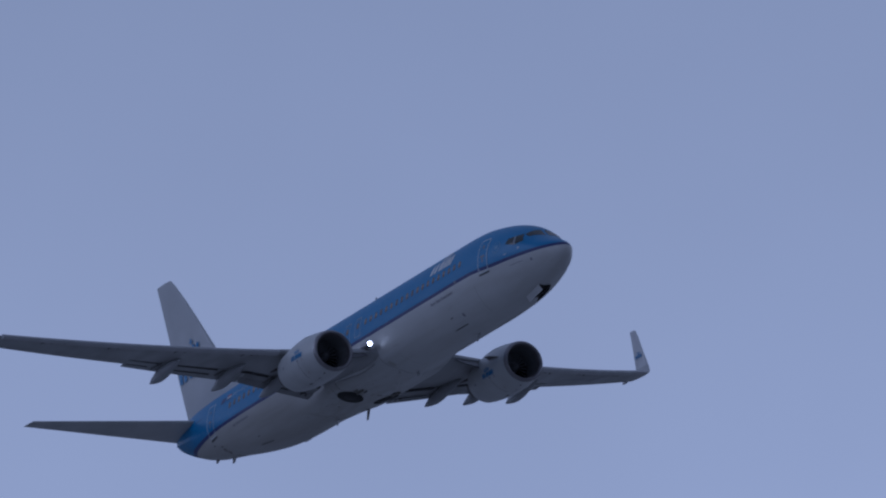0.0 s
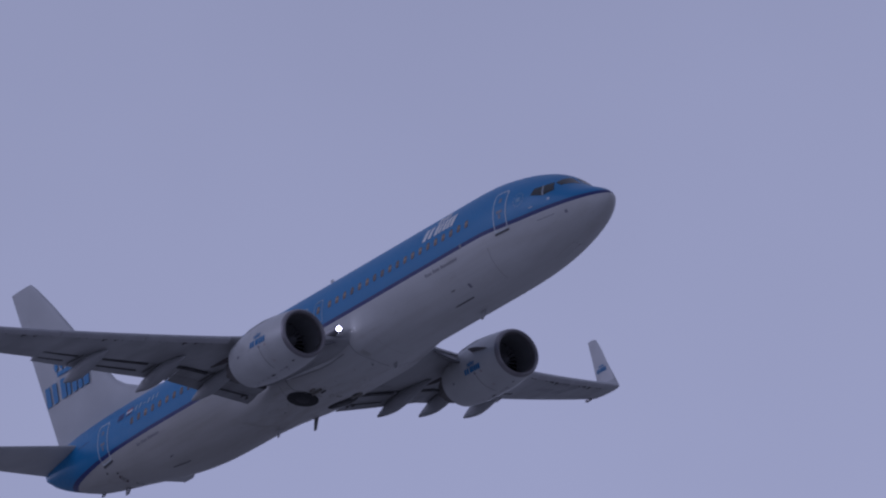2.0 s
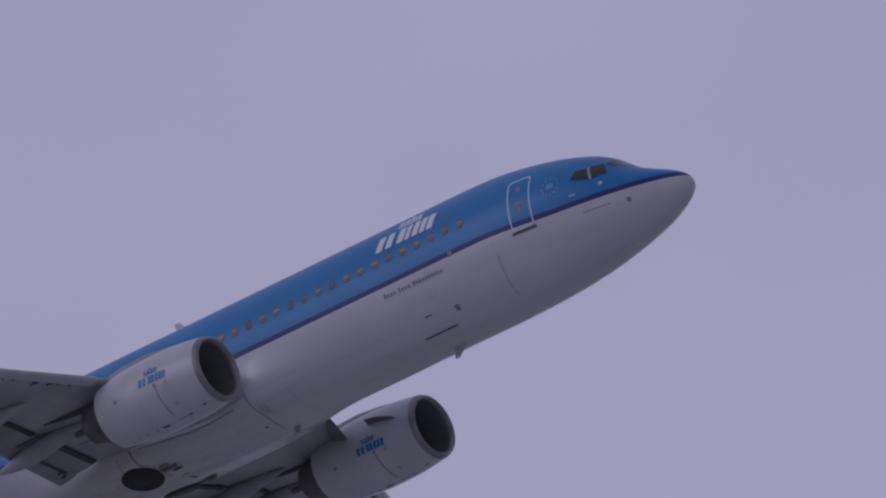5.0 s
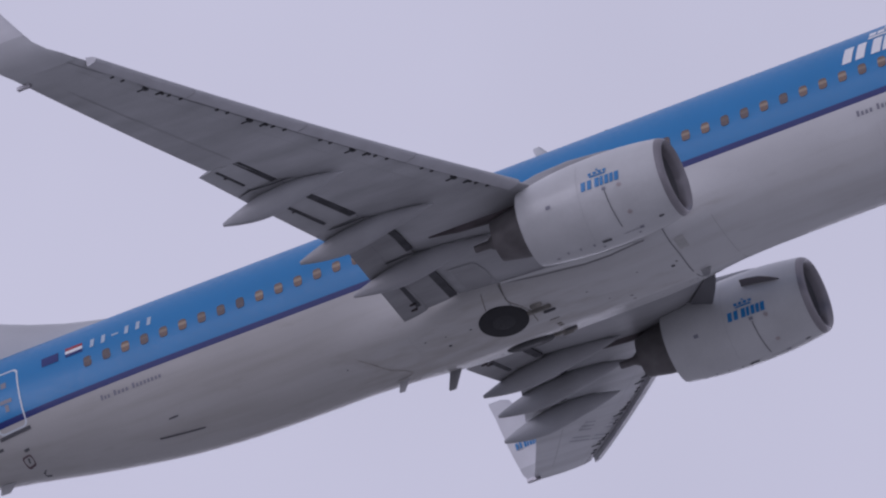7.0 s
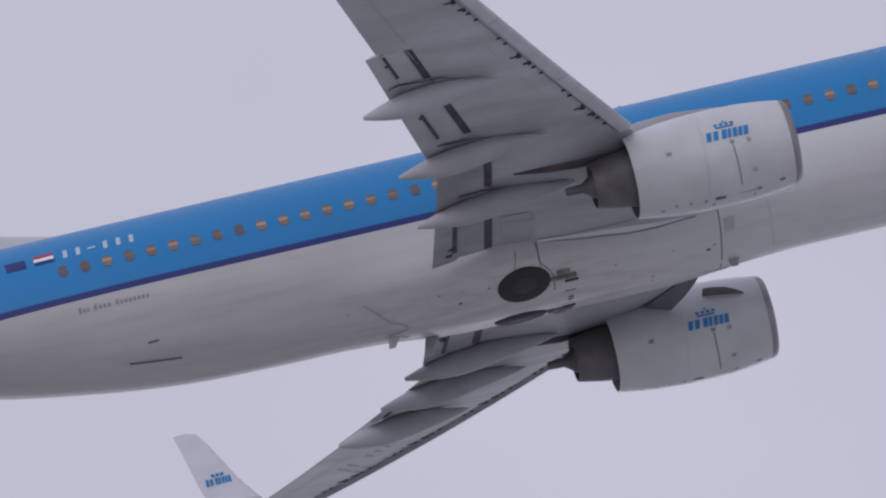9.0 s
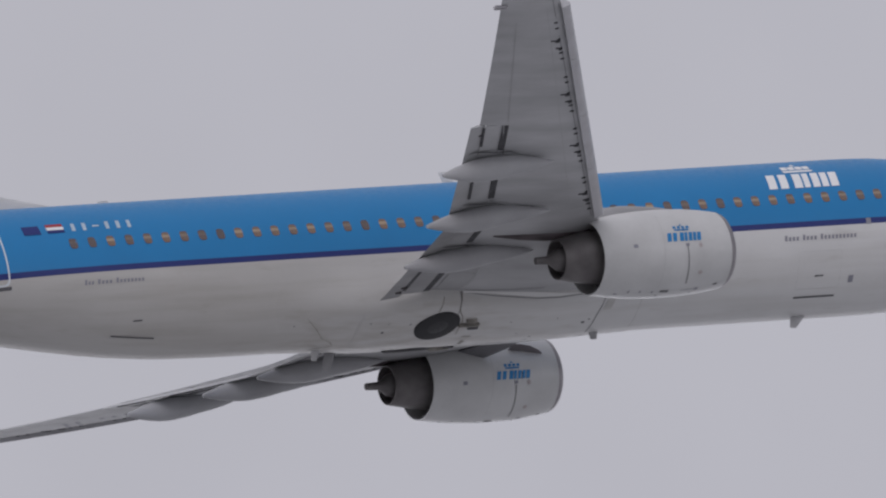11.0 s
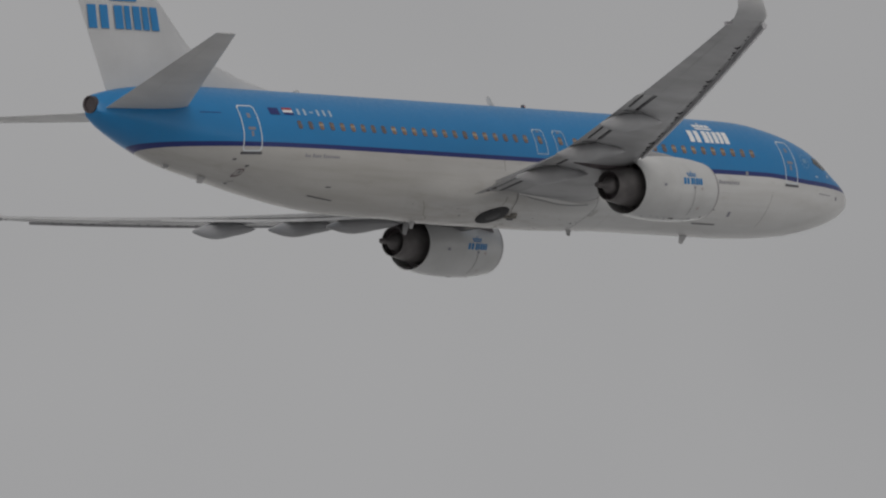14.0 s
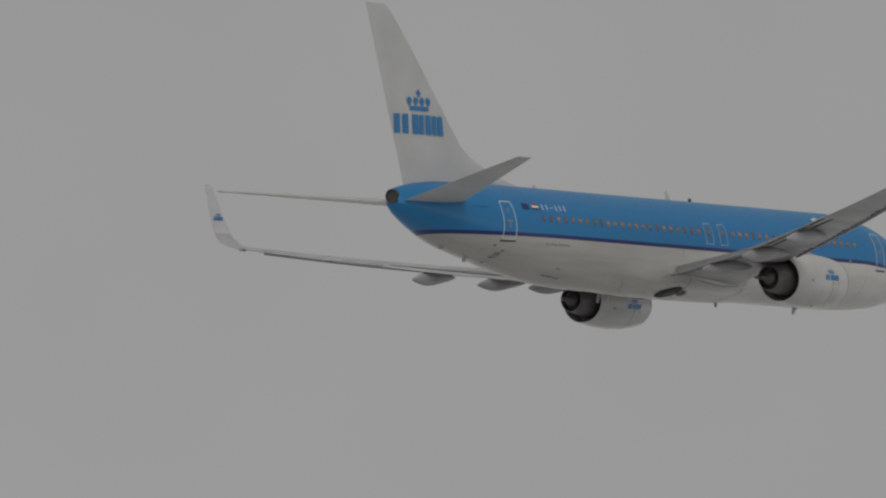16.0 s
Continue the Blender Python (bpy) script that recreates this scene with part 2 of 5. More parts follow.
def root_shade(m, amount):
    """Root shade put into the paint, fading along the span, uneven at its edge."""
    nt = m.node_tree
    L = nt.links.new
    tint = next(n for n in nt.nodes if n.bl_idname == "ShaderNodeMix")
    tc = next(n for n in nt.nodes if n.bl_idname == "ShaderNodeTexCoord")
    noise = next(n for n in nt.nodes if n.bl_idname == "ShaderNodeTexNoise")
    xyz = nt.nodes.new("ShaderNodeSeparateXYZ")
    span, ragged, fade, shade_mix = (nt.nodes.new(kind) for kind in ("ShaderNodeMath", "ShaderNodeMath", "ShaderNodeMapRange", "ShaderNodeMix"))
    span.operation, ragged.operation = "ABSOLUTE", "MULTIPLY_ADD"
    ragged.inputs[1].default_value = 2.2
    fade.interpolation_type = "SMOOTHSTEP"
    for key, value in (("From Min", 10.2), ("From Max", 5.6), ("To Min", 0.0), ("To Max", amount)):
        fade.inputs[key].default_value = value
    shade_mix.data_type = "RGBA"
    shade_mix.inputs["A"].default_value = tint.inputs["A"].default_value[:]
    shade_mix.inputs["B"].default_value = (0.16, 0.155, 0.155, 1)
    L(tc.outputs["Object"], xyz.inputs[0])
    L(xyz.outputs["Y"], span.inputs[0])
    L(noise.outputs["Fac"], ragged.inputs[0])
    L(span.outputs[0], ragged.inputs[2])
    L(ragged.outputs[0], fade.inputs["Value"])
    L(fade.outputs["Result"], shade_mix.inputs["Factor"])
    L(shade_mix.outputs["Result"], tint.inputs["A"])


# inner wing, flaps and fairings darkened in colour to match the light's fall-off
root_shade(WING_PAINT, 0.30)
root_shade(FLAP_PAINT, 0.42)
root_shade(FAIRING_PAINT, 0.30)
BELLY_PAINT = material("belly_paint", (0.60, 0.595, 0.575), 0.42, 0, 0.24, 1.1, 0, 0, (0.22, 1, 1))
BLUE_PAINT = material("blue_paint", (0.008, 0.19, 0.46), 0.35, 0, 0.04)
NAVY_PAINT = material("navy_paint", NAVY, 0.35, 0, 0.04)
MARK_WHITE = material("marking_white", (0.78, 0.79, 0.80), 0.4, 0, 0.04)
MARK_PALE = material("marking_pale_blue", (0.42, 0.52, 0.62), 0.4, 0, 0.05)
DOOR_PALE = material("door_outline_white", (0.62, 0.67, 0.71), 0.4, 0, 0.05)
MARK_DARK = material("marking_dark", (0.10, 0.10, 0.11), 0.5, 0, 0.05)
MARK_GREY = material("marking_grey", (0.24, 0.24, 0.28), 0.5, 0, 0.05)
HATCH_RED = material("hatch_dark_red", (0.13, 0.085, 0.10), 0.5, 0, 0.05)
MARK_RED = material("marking_red", (0.35, 0.03, 0.04), 0.4, 0, 0.05)
FAINT = material("faint_gap", (0.45, 0.45, 0.448), 0.6, 0, 0.1)
WING_SEAM = material("wing_seam", (0.385, 0.39, 0.395), 0.6, 0, 0.1)
# dark of the slat tracks, also standing in for shade in the slots
SLOT = material("slot_shade_and_track_dark", (0.068, 0.068, 0.075), 0.7, 0, 0.3, 3)
EDGE_WHITE = material("fairing_edge_white", (0.70, 0.70, 0.69), 0.36, 0, 0.05, 1.2)
RIDGE = material("dusty_ridge", (0.40, 0.38, 0.345), 0.6, 0, 0.25, 6)
GRIMY_LINE = material("grimy_gap", (0.20, 0.18, 0.15), 0.65, 0, 0.25, 6)
LINE = material("panel_gap", (0.20, 0.20, 0.21), 0.6, 0, 0.1)
SLAT_METAL = material("slat_metal", (0.50, 0.50, 0.52), 0.45, 0.15, 0.08, 2)
METAL = material("bare_aluminium", (0.42, 0.41, 0.43), 0.36, 0.85, 0.08, 2)
HOT_METAL = material("heat_stained_metal", (0.155, 0.145, 0.145), 0.5, 0.4, 0.2, 2.5)
DARK = material("nose_bay_shade_dark", (0.03, 0.03, 0.032), 0.7, 0, 0.1)
TYRE_AND_INTAKE = material("tyre_rubber_and_intake_shade", (0.022, 0.022, 0.025), 0.75, 0, 0.1, 4)
SOOTY = material("sooty_metal", (0.085, 0.07, 0.075), 0.55, 0.3, 0.2, 2.5)
BRACKET = material("greasy_bracket", (0.31, 0.295, 0.265), 0.55, 0.2, 0.3, 5)
FAN = material("fan_titanium", (0.20, 0.20, 0.215), 0.45, 0.35, 0.1, 3)
GLASS = material("cockpit_glass", (0.03, 0.035, 0.035), 0.08, 0, 0.05)
LAMP_GLOW = glow("lit_landing_lamp", (1.0, 0.96, 0.86), 22)
BEACON_GLOW = glow("lit_beacon", (1.0, 0.36, 0.42), 9)
LENS_RED = material("red_lens", (0.10, 0.015, 0.015), 0.2)


def window_shade():
    """Tan cabin blinds, differing from window to window, with a glint painted across each pane."""
    m = material("cabin_window", (0.36, 0.29, 0.20), 0.25, 0, 0.1, 6, 0, 0.3)
    nt = m.node_tree
    tint = next(n for n in nt.nodes if n.bl_idname == "ShaderNodeMix")
    info = nt.nodes.new("ShaderNodeObjectInfo")
    ramp = nt.nodes.new("ShaderNodeValToRGB")
    ramp.color_ramp.elements[0].color = (0.10, 0.08, 0.085, 1)
    ramp.color_ramp.elements[1].color = (0.215, 0.14, 0.10, 1)
    nt.links.new(info.outputs["Random"], ramp.inputs[0])
    place = nt.nodes.new("ShaderNodeTexCoord")
    xyz = nt.nodes.new("ShaderNodeSeparateXYZ")
    # cream band put into the colour as the pane's glint
    glint = nt.nodes.new("ShaderNodeValToRGB")
    glint.color_ramp.elements[0].position, glint.color_ramp.elements[1].position = 0.0, 1.0
    for at, value in ((0.42, 0.0), (0.55, 0.62), (0.66, 0.62), (0.82, 0.0)):
        stop = glint.color_ramp.elements.new(at)
        stop.position, stop.color = at, (value, value, value, 1)
    glint.color_ramp.elements[0].color = glint.color_ramp.elements[-1].color = (0, 0, 0, 1)
    spread = nt.nodes.new("ShaderNodeMapRange")
    spread.inputs["From Min"].default_value, spread.inputs["From Max"].default_value = -0.15, 0.15
    glint_gain = nt.nodes.new("ShaderNodeMath")
    glint_gain.operation = "MULTIPLY"
    glint_mix = nt.nodes.new("ShaderNodeMix")
    glint_mix.data_type = "RGBA"
    glint_mix.inputs["B"].default_value = (0.56, 0.46, 0.32, 1)
    nt.links.new(place.outputs["Object"], xyz.inputs[0])
    nt.links.new(xyz.outputs["Z"], spread.inputs["Value"])
    nt.links.new(spread.outputs["Result"], glint.inputs[0])
    nt.links.new(glint.outputs["Color"], glint_gain.inputs[0])
    nt.links.new(info.outputs["Random"], glint_gain.inputs[1])
    nt.links.new(glint_gain.outputs[0], glint_mix.inputs["Factor"])
    nt.links.new(ramp.outputs[0], glint_mix.inputs["A"])
    nt.links.new(glint_mix.outputs["Result"], tint.inputs["A"])
    return m


SHADE = window_shade()


# ---- mesh helpers ----
def part(name, bm, mat, parent, label="", smooth=True):
    """Link a bmesh as one mesh object under a thing or part."""
    bmesh.ops.recalc_face_normals(bm, faces=bm.faces)
    me = bpy.data.meshes.new(name)
    for f in bm.faces:
        f.smooth = smooth
    bm.to_mesh(me)
    bm.free()
    me.materials.append(mat)
    ob = new(name, me)
    ob.parent = parent
    if smooth:
        me.set_sharp_from_angle(angle=radians(40))
    return tagged(ob, label)


def loft(rings, caps=True, bm=None, closed=True):
    """Skin a row of point rings of equal length."""
    bm = bm or bmesh.new()
    rows = [[bm.verts.new(p) for p in ring] for ring in rings]
    n = len(rows[0])
    for a, b in zip(rows, rows[1:]):
        for k in range(n if closed else n - 1):
            quad = (a[k], a[(k + 1) % n], b[(k + 1) % n], b[k])
            try:
                bm.faces.new(quad)
            except ValueError:
                pass
    if caps:
        for row in (rows[0], rows[-1]):
            try:
                bm.faces.new(row)
            except ValueError:
                pass
    return bm


def spline(table, x):
    """Monotone-safe cubic through a table of (x, values...), in falling or rising x."""
    t = sorted(table)
    k = min(max(np.searchsorted([r[0] for r in t], x) - 1, 0), len(t) - 2)
    p0, p1, p2, p3 = t[max(k - 1, 0)], t[k], t[k + 1], t[min(k + 2, len(t) - 1)]
    h = p2[0] - p1[0]
    s = min(max((x - p1[0]) / h, 0), 1)
    res = []
    for c in range(1, len(p1)):
        d1, d0, d2 = (p2[c] - p1[c]) / h, None, None
        d0 = (p1[c] - p0[c]) / (p1[0] - p0[0]) if p0 is not p1 else d1
        d2 = (p3[c] - p2[c]) / (p3[0] - p2[0]) if p3 is not p2 else d1
        m1 = 0 if d0 * d1 <= 0 else 2 * d0 * d1 / (d0 + d1)
        m2 = 0 if d1 * d2 <= 0 else 2 * d1 * d2 / (d1 + d2)
        if p0 is p1:
            m1 = d1
        if p3 is p2:
            m2 = d1
        res.append((2 * s**3 - 3 * s**2 + 1) * p1[c] + (s**3 - 2 * s**2 + s) * h * m1 + (3 * s**2 - 2 * s**3) * p2[c] + (s**3 - s**2) * h * m2)
    return res


# The hull: station, half width, top, bottom (x forward of the wing box, z from the hull's axis)
HULL = [
    (17.97, 0.05, -0.50, -0.60), (17.85, 0.27, -0.30, -0.80), (17.6, 0.48, -0.10, -1.00), (17.2, 0.72, 0.10, -1.20), (16.7, 0.96, 0.33, -1.38),
    (16.3, 1.11, 0.56, -1.49), (15.8, 1.28, 0.97, -1.60), (15.3, 1.42, 1.25, -1.70), (14.7, 1.56, 1.47, -1.80), (14.0, 1.68, 1.66, -1.89), (13.0, 1.80, 1.85, -1.97),
    (12.0, 1.86, 1.97, -2.01), (10.8, 1.88, 2.0, -2.03), (-6.5, 1.88, 2.0, -2.03), (-8.5, 1.88, 2.0, -1.99), (-10.0, 1.87, 2.0, -1.87), (-12.0, 1.80, 2.0, -1.56),
    (-14.0, 1.64, 2.0, -1.16), (-16.5, 1.28, 1.95, -0.68), (-18.0, 0.96, 1.84, -0.16), (-19.25, 0.58, 1.64, 0.40), (-19.62, 0.44, 1.56, 0.64), (-19.82, 0.29, 1.49, 0.90),
]


def hull_point(x, angle, grow=0.0):
    """A point of the hull at a station; angle from the right side (0) over the top (90 degrees)."""
    w, top, low = spline(HULL, x)
    mid = 0.0 if low < -0.35 and top > 0.35 else (top + low) / 2
    if x > 13.5:
        k = min((x - 13.5) / 4.4, 1)
        mid = mid * 0 - 0.55 * k * k
    if x < -13:
        k = min((-13 - x) / 7, 1)
        mid = 0.93 * k
    h = top - mid if math.sin(angle) >= 0 else mid - low
    c, s = math.cos(angle), math.sin(angle)
    return Vector((x, -(w + grow) * c, mid + (h + grow) * s))


def hull_at(x, z, side=-1, grow=0.0):
    """The hull's skin at a station and height, on the right (-1) or left (1) side."""
    lo, hi = -math.pi / 2, math.pi / 2
    for _ in range(26):
        a = (lo + hi) / 2
        lo, hi = (a, hi) if hull_point(x, a, grow).z < z else (lo, a)
    p = hull_point(x, lo, grow)
    return Vector((p.x, -p.y * -side if side < 0 else -p.y, p.z)) if side > 0 else p


def patch(bm, x0, x1, z0, z1, slant=0.0, side=-1, grow=0.008, nx=4, nz=4):
    """A thin painted field that hugs the hull."""
    grid = []
    for i in range(nx + 1):
        col = []
        for j in range(nz + 1):
            v = j / nz
            z = z0 + (z1 - z0) * v
            col.append(bm.verts.new(hull_at(x0 + (x1 - x0) * i / nx + slant * v, z, side, grow)))
        grid.append(col)
    for i in range(nx):
        for j in range(nz):
            bm.faces.new((grid[i][j], grid[i + 1][j], grid[i + 1][j + 1], grid[i][j + 1]))
    return bm


def under_hull(x0, x1, y0, y1, grow, nx=8, ny=4):
    """A field that hugs the hull's underside, as rows of points."""
    rows = []
    for i in range(nx + 1):
        x = x0 + (x1 - x0) * i / nx
        w = spline(HULL, x)[0]
        rows.append([hull_point(x, -math.acos(max(-1, min(1, -(y0 + (y1 - y0) * j / ny) / w))), grow) for j in range(ny + 1)])
    return rows


def airfoil(le, chord, thick, up, n=12, nose_only=1.0, camber=0.02):
    """A ring of an aerofoil whose chord runs aft; up: the direction of its thickness. nose_only cuts the tail off at that part of the chord."""
    up, le = Vector(up).normalized(), Vector(le)
    aft = Vector((-1, 0, 0))

    def half(s):
        return 5 * thick * (0.2969 * math.sqrt(s) - 0.126 * s - 0.3516 * s**2 + 0.2843 * s**3 - 0.1026 * s**4)

    stops = [nose_only * (1 - math.cos(math.pi * k / (n - 1))) / 2 for k in range(n)]
    top = [le + aft * chord * s + up * chord * (half(s) + camber * 4 * s * (1 - s)) for s in stops]
    low = [le + aft * chord * s + up * chord * (-half(s) * 0.9 + camber * 4 * s * (1 - s)) for s in stops]
    return top + low[:0:-1] if nose_only >= 1 else top + low[:0:-1]


def box(bm, lo, hi, bevel=0.0):
    vs = bmesh.ops.create_cube(bm, size=1, matrix=Matrix.Translation((Vector(lo) + Vector(hi)) / 2) @ Matrix.Diagonal((*(Vector(hi) - Vector(lo)), 1)))["verts"]
    if bevel:
        bmesh.ops.bevel(bm, geom=list({e for v in vs for e in v.link_edges}), offset=bevel, segments=2, affect="EDGES")
    return bm


def turned(profile, centre, n=40, squash=0.0, bm=None):
    """Turn a profile of (x, radius) about a fore-and-aft axis; squash flattens the underside."""
    rings = []
    for x, r in profile:
        ring = []
        for k in range(n):
            a = 2 * math.pi * k / n
            y, z = r * math.cos(a), r * math.sin(a)
            if z < 0:
                z *= 1 - squash
            ring.append(Vector((x, y, z)) + Vector(centre))
        rings.append(ring)
    return loft(rings, False, bm)


# ---- ground: an unseen field under the flight path, made pale to throw light up ----
bm = bmesh.new()
bmesh.ops.create_grid(bm, x_segments=8, y_segments=8, size=4500)
BOUNCE_FIELD = material("pale_bounce_field", (0.33, 0.32, 0.29), 0.95, 0, 0.2, 0.02)
gt = BOUNCE_FIELD.node_tree
g_tint = next(n for n in gt.nodes if n.bl_idname == "ShaderNodeMix")
# colour pales along +x, added to brighten the airliner's underside
g_xyz, g_map, g_mix = gt.nodes.new("ShaderNodeSeparateXYZ"), gt.nodes.new("ShaderNodeMapRange"), gt.nodes.new("ShaderNodeMix")
g_map.inputs["From Min"].default_value, g_map.inputs["From Max"].default_value = -500, 150
g_mix.data_type = "RGBA"
g_mix.inputs["A"].default_value, g_mix.inputs["B"].default_value = (0.405, 0.405, 0.40, 1), (0.575, 0.58, 0.585, 1)
gt.links.new(next(n for n in gt.nodes if n.bl_idname == "ShaderNodeTexCoord").outputs["Object"], g_xyz.inputs[0])
gt.links.new(g_xyz.outputs["X"], g_map.inputs["Value"])
gt.links.new(g_map.outputs["Result"], g_mix.inputs["Factor"])
gt.links.new(g_mix.outputs["Result"], g_tint.inputs["A"])
me = bpy.data.meshes.new("ground")
bm.to_mesh(me)
bm.free()
me.materials.append(BOUNCE_FIELD)
tagged(new("ground", me), "unseen flat field, made paler towards +x to throw light up at the airliner", "ground", kind="structure")

# ---- the airliner ----
plane = new("airliner")
tagged(plane, "blue and white twin-engine jet airliner with winglets, climbing", "airplane")

# hull
stations = [17.97, 17.92, 17.85, 17.75, 17.6, 17.4, 17.2, 16.95, 16.7, 16.5, 16.3, 16.05, 15.8, 15.55, 15.3, 15.0, 14.7, 14.35, 14.0, 13.5, 13.0, 12.5, 12.0, 11.4, 10.8]
stations += [10.8 - 17.3 * k / 20 for k in range(1, 21)] + [-6.5 - 13.2 * k / 30 for k in range(1, 31)] + [-19.76, -19.80, -19.82]
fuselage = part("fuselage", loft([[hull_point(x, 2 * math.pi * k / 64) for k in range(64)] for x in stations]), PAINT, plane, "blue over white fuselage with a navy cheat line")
# exhaust of the auxiliary power unit at the tail end
part("tail_exhaust", turned([(-19.74, 0.30), (-19.89, 0.29), (-19.89, 0.24), (-19.83, 0.22), (-19.83, 0.01)], (0, 0, 1.19), 24), SOOTY, fuselage, "dark metal exhaust ring")


def ring_patch(bm, x0, x1, z0, z1, w, side=-1, grow=0.010):
    """Four strips round a door."""
    patch(bm, x0, x0 + w, z0, z1, 0, side, grow, 1, 10)
    patch(bm, x1 - w, x1, z0, z1, 0, side, grow, 1, 10)
    patch(bm, x0 + w, x1 - w, z0, z0 + w, 0, side, grow, 4, 1)
    patch(bm, x0 + w, x1 - w, z1 - w, z1, 0, side, grow, 4, 1)
    return bm


def rounded_ring(x0, x1, z0, z1, w, side, grow, r=0.13):
    """A strip of width w round a door with rounded corners."""
    def path(inset):
        pts, rr = [], max(r - inset, 0.02)
        for cx, cz, turn in ((x1 - inset - rr, z1 - inset - rr, 0), (x0 + inset + rr, z1 - inset - rr, 1), (x0 + inset + rr, z0 + inset + rr, 2), (x1 - inset - rr, z0 + inset + rr, 3)):
            pts += [(cx + rr * math.cos(math.pi / 2 * (turn + k / 5)), cz + rr * math.sin(math.pi / 2 * (turn + k / 5))) for k in range(6)]
        out = []
        for (ax, az), (bx, bz) in zip(pts, pts[1:] + pts[:1]):
            n = max(1, round(math.hypot(bx - ax, bz - az) / 0.15))
            out += [(ax + (bx - ax) * k / n, az + (bz - az) * k / n) for k in range(n)]
        return out
    outer = path(0.0)
    xm, zm = (x0 + x1) / 2, (z0 + z1) / 2
    kx, kz = 1 - 2 * w / (x1 - x0), 1 - 2 * w / (z1 - z0)
    rings = [[hull_at(x, z, side, grow) for x, z in outer], [hull_at(xm + (x - xm) * kx, zm + (z - zm) * kz, side, grow) for x, z in outer]]
    return loft(rings, False)


def cabin_door(x0, x1, z0, z1, side):
    door = part("door", patch(bmesh.new(), x0 + 0.03, x1 - 0.03, z0 + 0.03, z1 - 0.03, 0, side, 0.004, 4, 10), PAINT, fuselage, "plug door outlined in white")
    part("door_outline", rounded_ring(x0 + 0.01, x1 - 0.01, z0, z1, 0.042, side, 0.010), DOOR_PALE, door, "white painted door outline")
    bm = bmesh.new()
    xm = (x0 + x1) / 2
    patch(bm, xm - 0.16, xm + 0.16, z0 + 0.70, z0 + 0.80, 0, side, 0.012, 2, 1)
    patch(bm, xm - 0.05, xm + 0.05, z0 + 0.48, z0 + 0.66, 0, side, 0.012, 1, 1)
    part("door_handle", bm, MARK_GREY, door, "grey recessed handle")
    part("door_window", patch(bmesh.new(), xm - 0.07, xm + 0.07, z0 + 1.12, z0 + 1.28, 0, side, 0.012, 2, 2), MARK_GREY, door, "small viewing port")
    part("door_sill", patch(bmesh.new(), x0 - 0.02, x1 + 0.02, z0 - 0.09, z0 - 0.01, 0, side, 0.014, 4, 1), MARK_DARK, door, "dark scuff plate")


for side in (-1, 1):
    cabin_door(12.95, 13.70, -0.43, 1.12, side)
    cabin_door(-14.32, -13.49, -0.42, 1.16, side)
    for x in (1.36, 0.32):
        bm = bmesh.new()
        for s in (-1, 1):
            patch(bm, x + s * 0.27 - 0.016, x + s * 0.27 + 0.016, 0.02, 0.84, 0, side, 0.010, 1, 8)
            patch(bm, x + s * 0.236 - 0.03, x + s * 0.236 + 0.03, 0.83, 0.90, -0.03 * s, side, 0.011, 1, 2)
        patch(bm, x - 0.22, x + 0.22, 0.89, 0.92, 0, side, 0.010, 4, 1)
        patch(bm, x - 0.27, x + 0.27, 0.02, 0.045, 0, side, 0.010, 4, 1)
        door = part("overwing_exit", bm, MARK_PALE, fuselage, "pale outlined overwing hatch")
        part("hatch_handle", patch(bmesh.new(), x - 0.08, x + 0.08, 0.81, 0.85, 0, side, 0.012, 1, 1), MARK_GREY, door)

# cabin windows
wm = bmesh.new()
ringw = [(0.098 * math.copysign(abs(math.cos(a)) ** 0.6, math.cos(a)), 0.138 * math.copysign(abs(math.sin(a)) ** 0.6, math.sin(a))) for a in [2 * math.pi * k / 16 for k in range(16)]]
loft([[Vector((u * s, d, v * s)) for u, v in ringw] for s, d in ((1.12, 0.0), (1.09, 0.006), (1.0, 0.006), (0.97, 0.003))], True, wm)
for f in wm.faces:
    f.smooth = False
window_mesh = bpy.data.meshes.new("window")
bmesh.ops.recalc_face_normals(wm, faces=wm.faces)
wm.to_mesh(window_mesh)
wm.free()
window_mesh.materials.append(SHADE)
for side in (-1, 1):
    for k in range(46):
        if k in (20, 22):
            continue
        x = {19: 1.36, 21: 0.32}.get(k, 11.30 - 0.5095 * k)
        p, q = hull_at(x, 0.53, side, 0.0), hull_at(x, 0.63, side, 0.0)
        up = (q - p).normalized()
        outw = Vector((0, side, 0))
        outw = (outw - up * outw.dot(up)).normalized()
        ob = new("window", window_mesh)
        ob.parent = fuselage
        ax = outw.cross(up)
        ob.matrix_local = Matrix.Translation(p) @ Matrix((ax, outw, up)).transposed().to_4x4()

# cockpit glass: side panes and windscreen
def pane(corners, side, grow=0.010, n=6):
    """A hull-hugging field between four corners of (x, z): lower rear, lower front, upper front, upper rear."""
    (ax, az), (bx, bz), (cx, cz), (dx, dz) = corners
    bm = bmesh.new()
    grid = []
    for i in range(n + 1):
        u, col = i / n, []
        for j in range(n + 1):
            v = j / n
            x = (ax * (1 - u) + bx * u) * (1 - v) + (dx * (1 - u) + cx * u) * v
            z = (az * (1 - u) + bz * u) * (1 - v) + (dz * (1 - u) + cz * u) * v
            col.append(bm.verts.new(hull_at(x, z, side, grow)))
        grid.append(col)
    for i in range(n):
        for j in range(n):
            bm.faces.new((grid[i][j], grid[i + 1][j], grid[i + 1][j + 1], grid[i][j + 1]))
    return bm


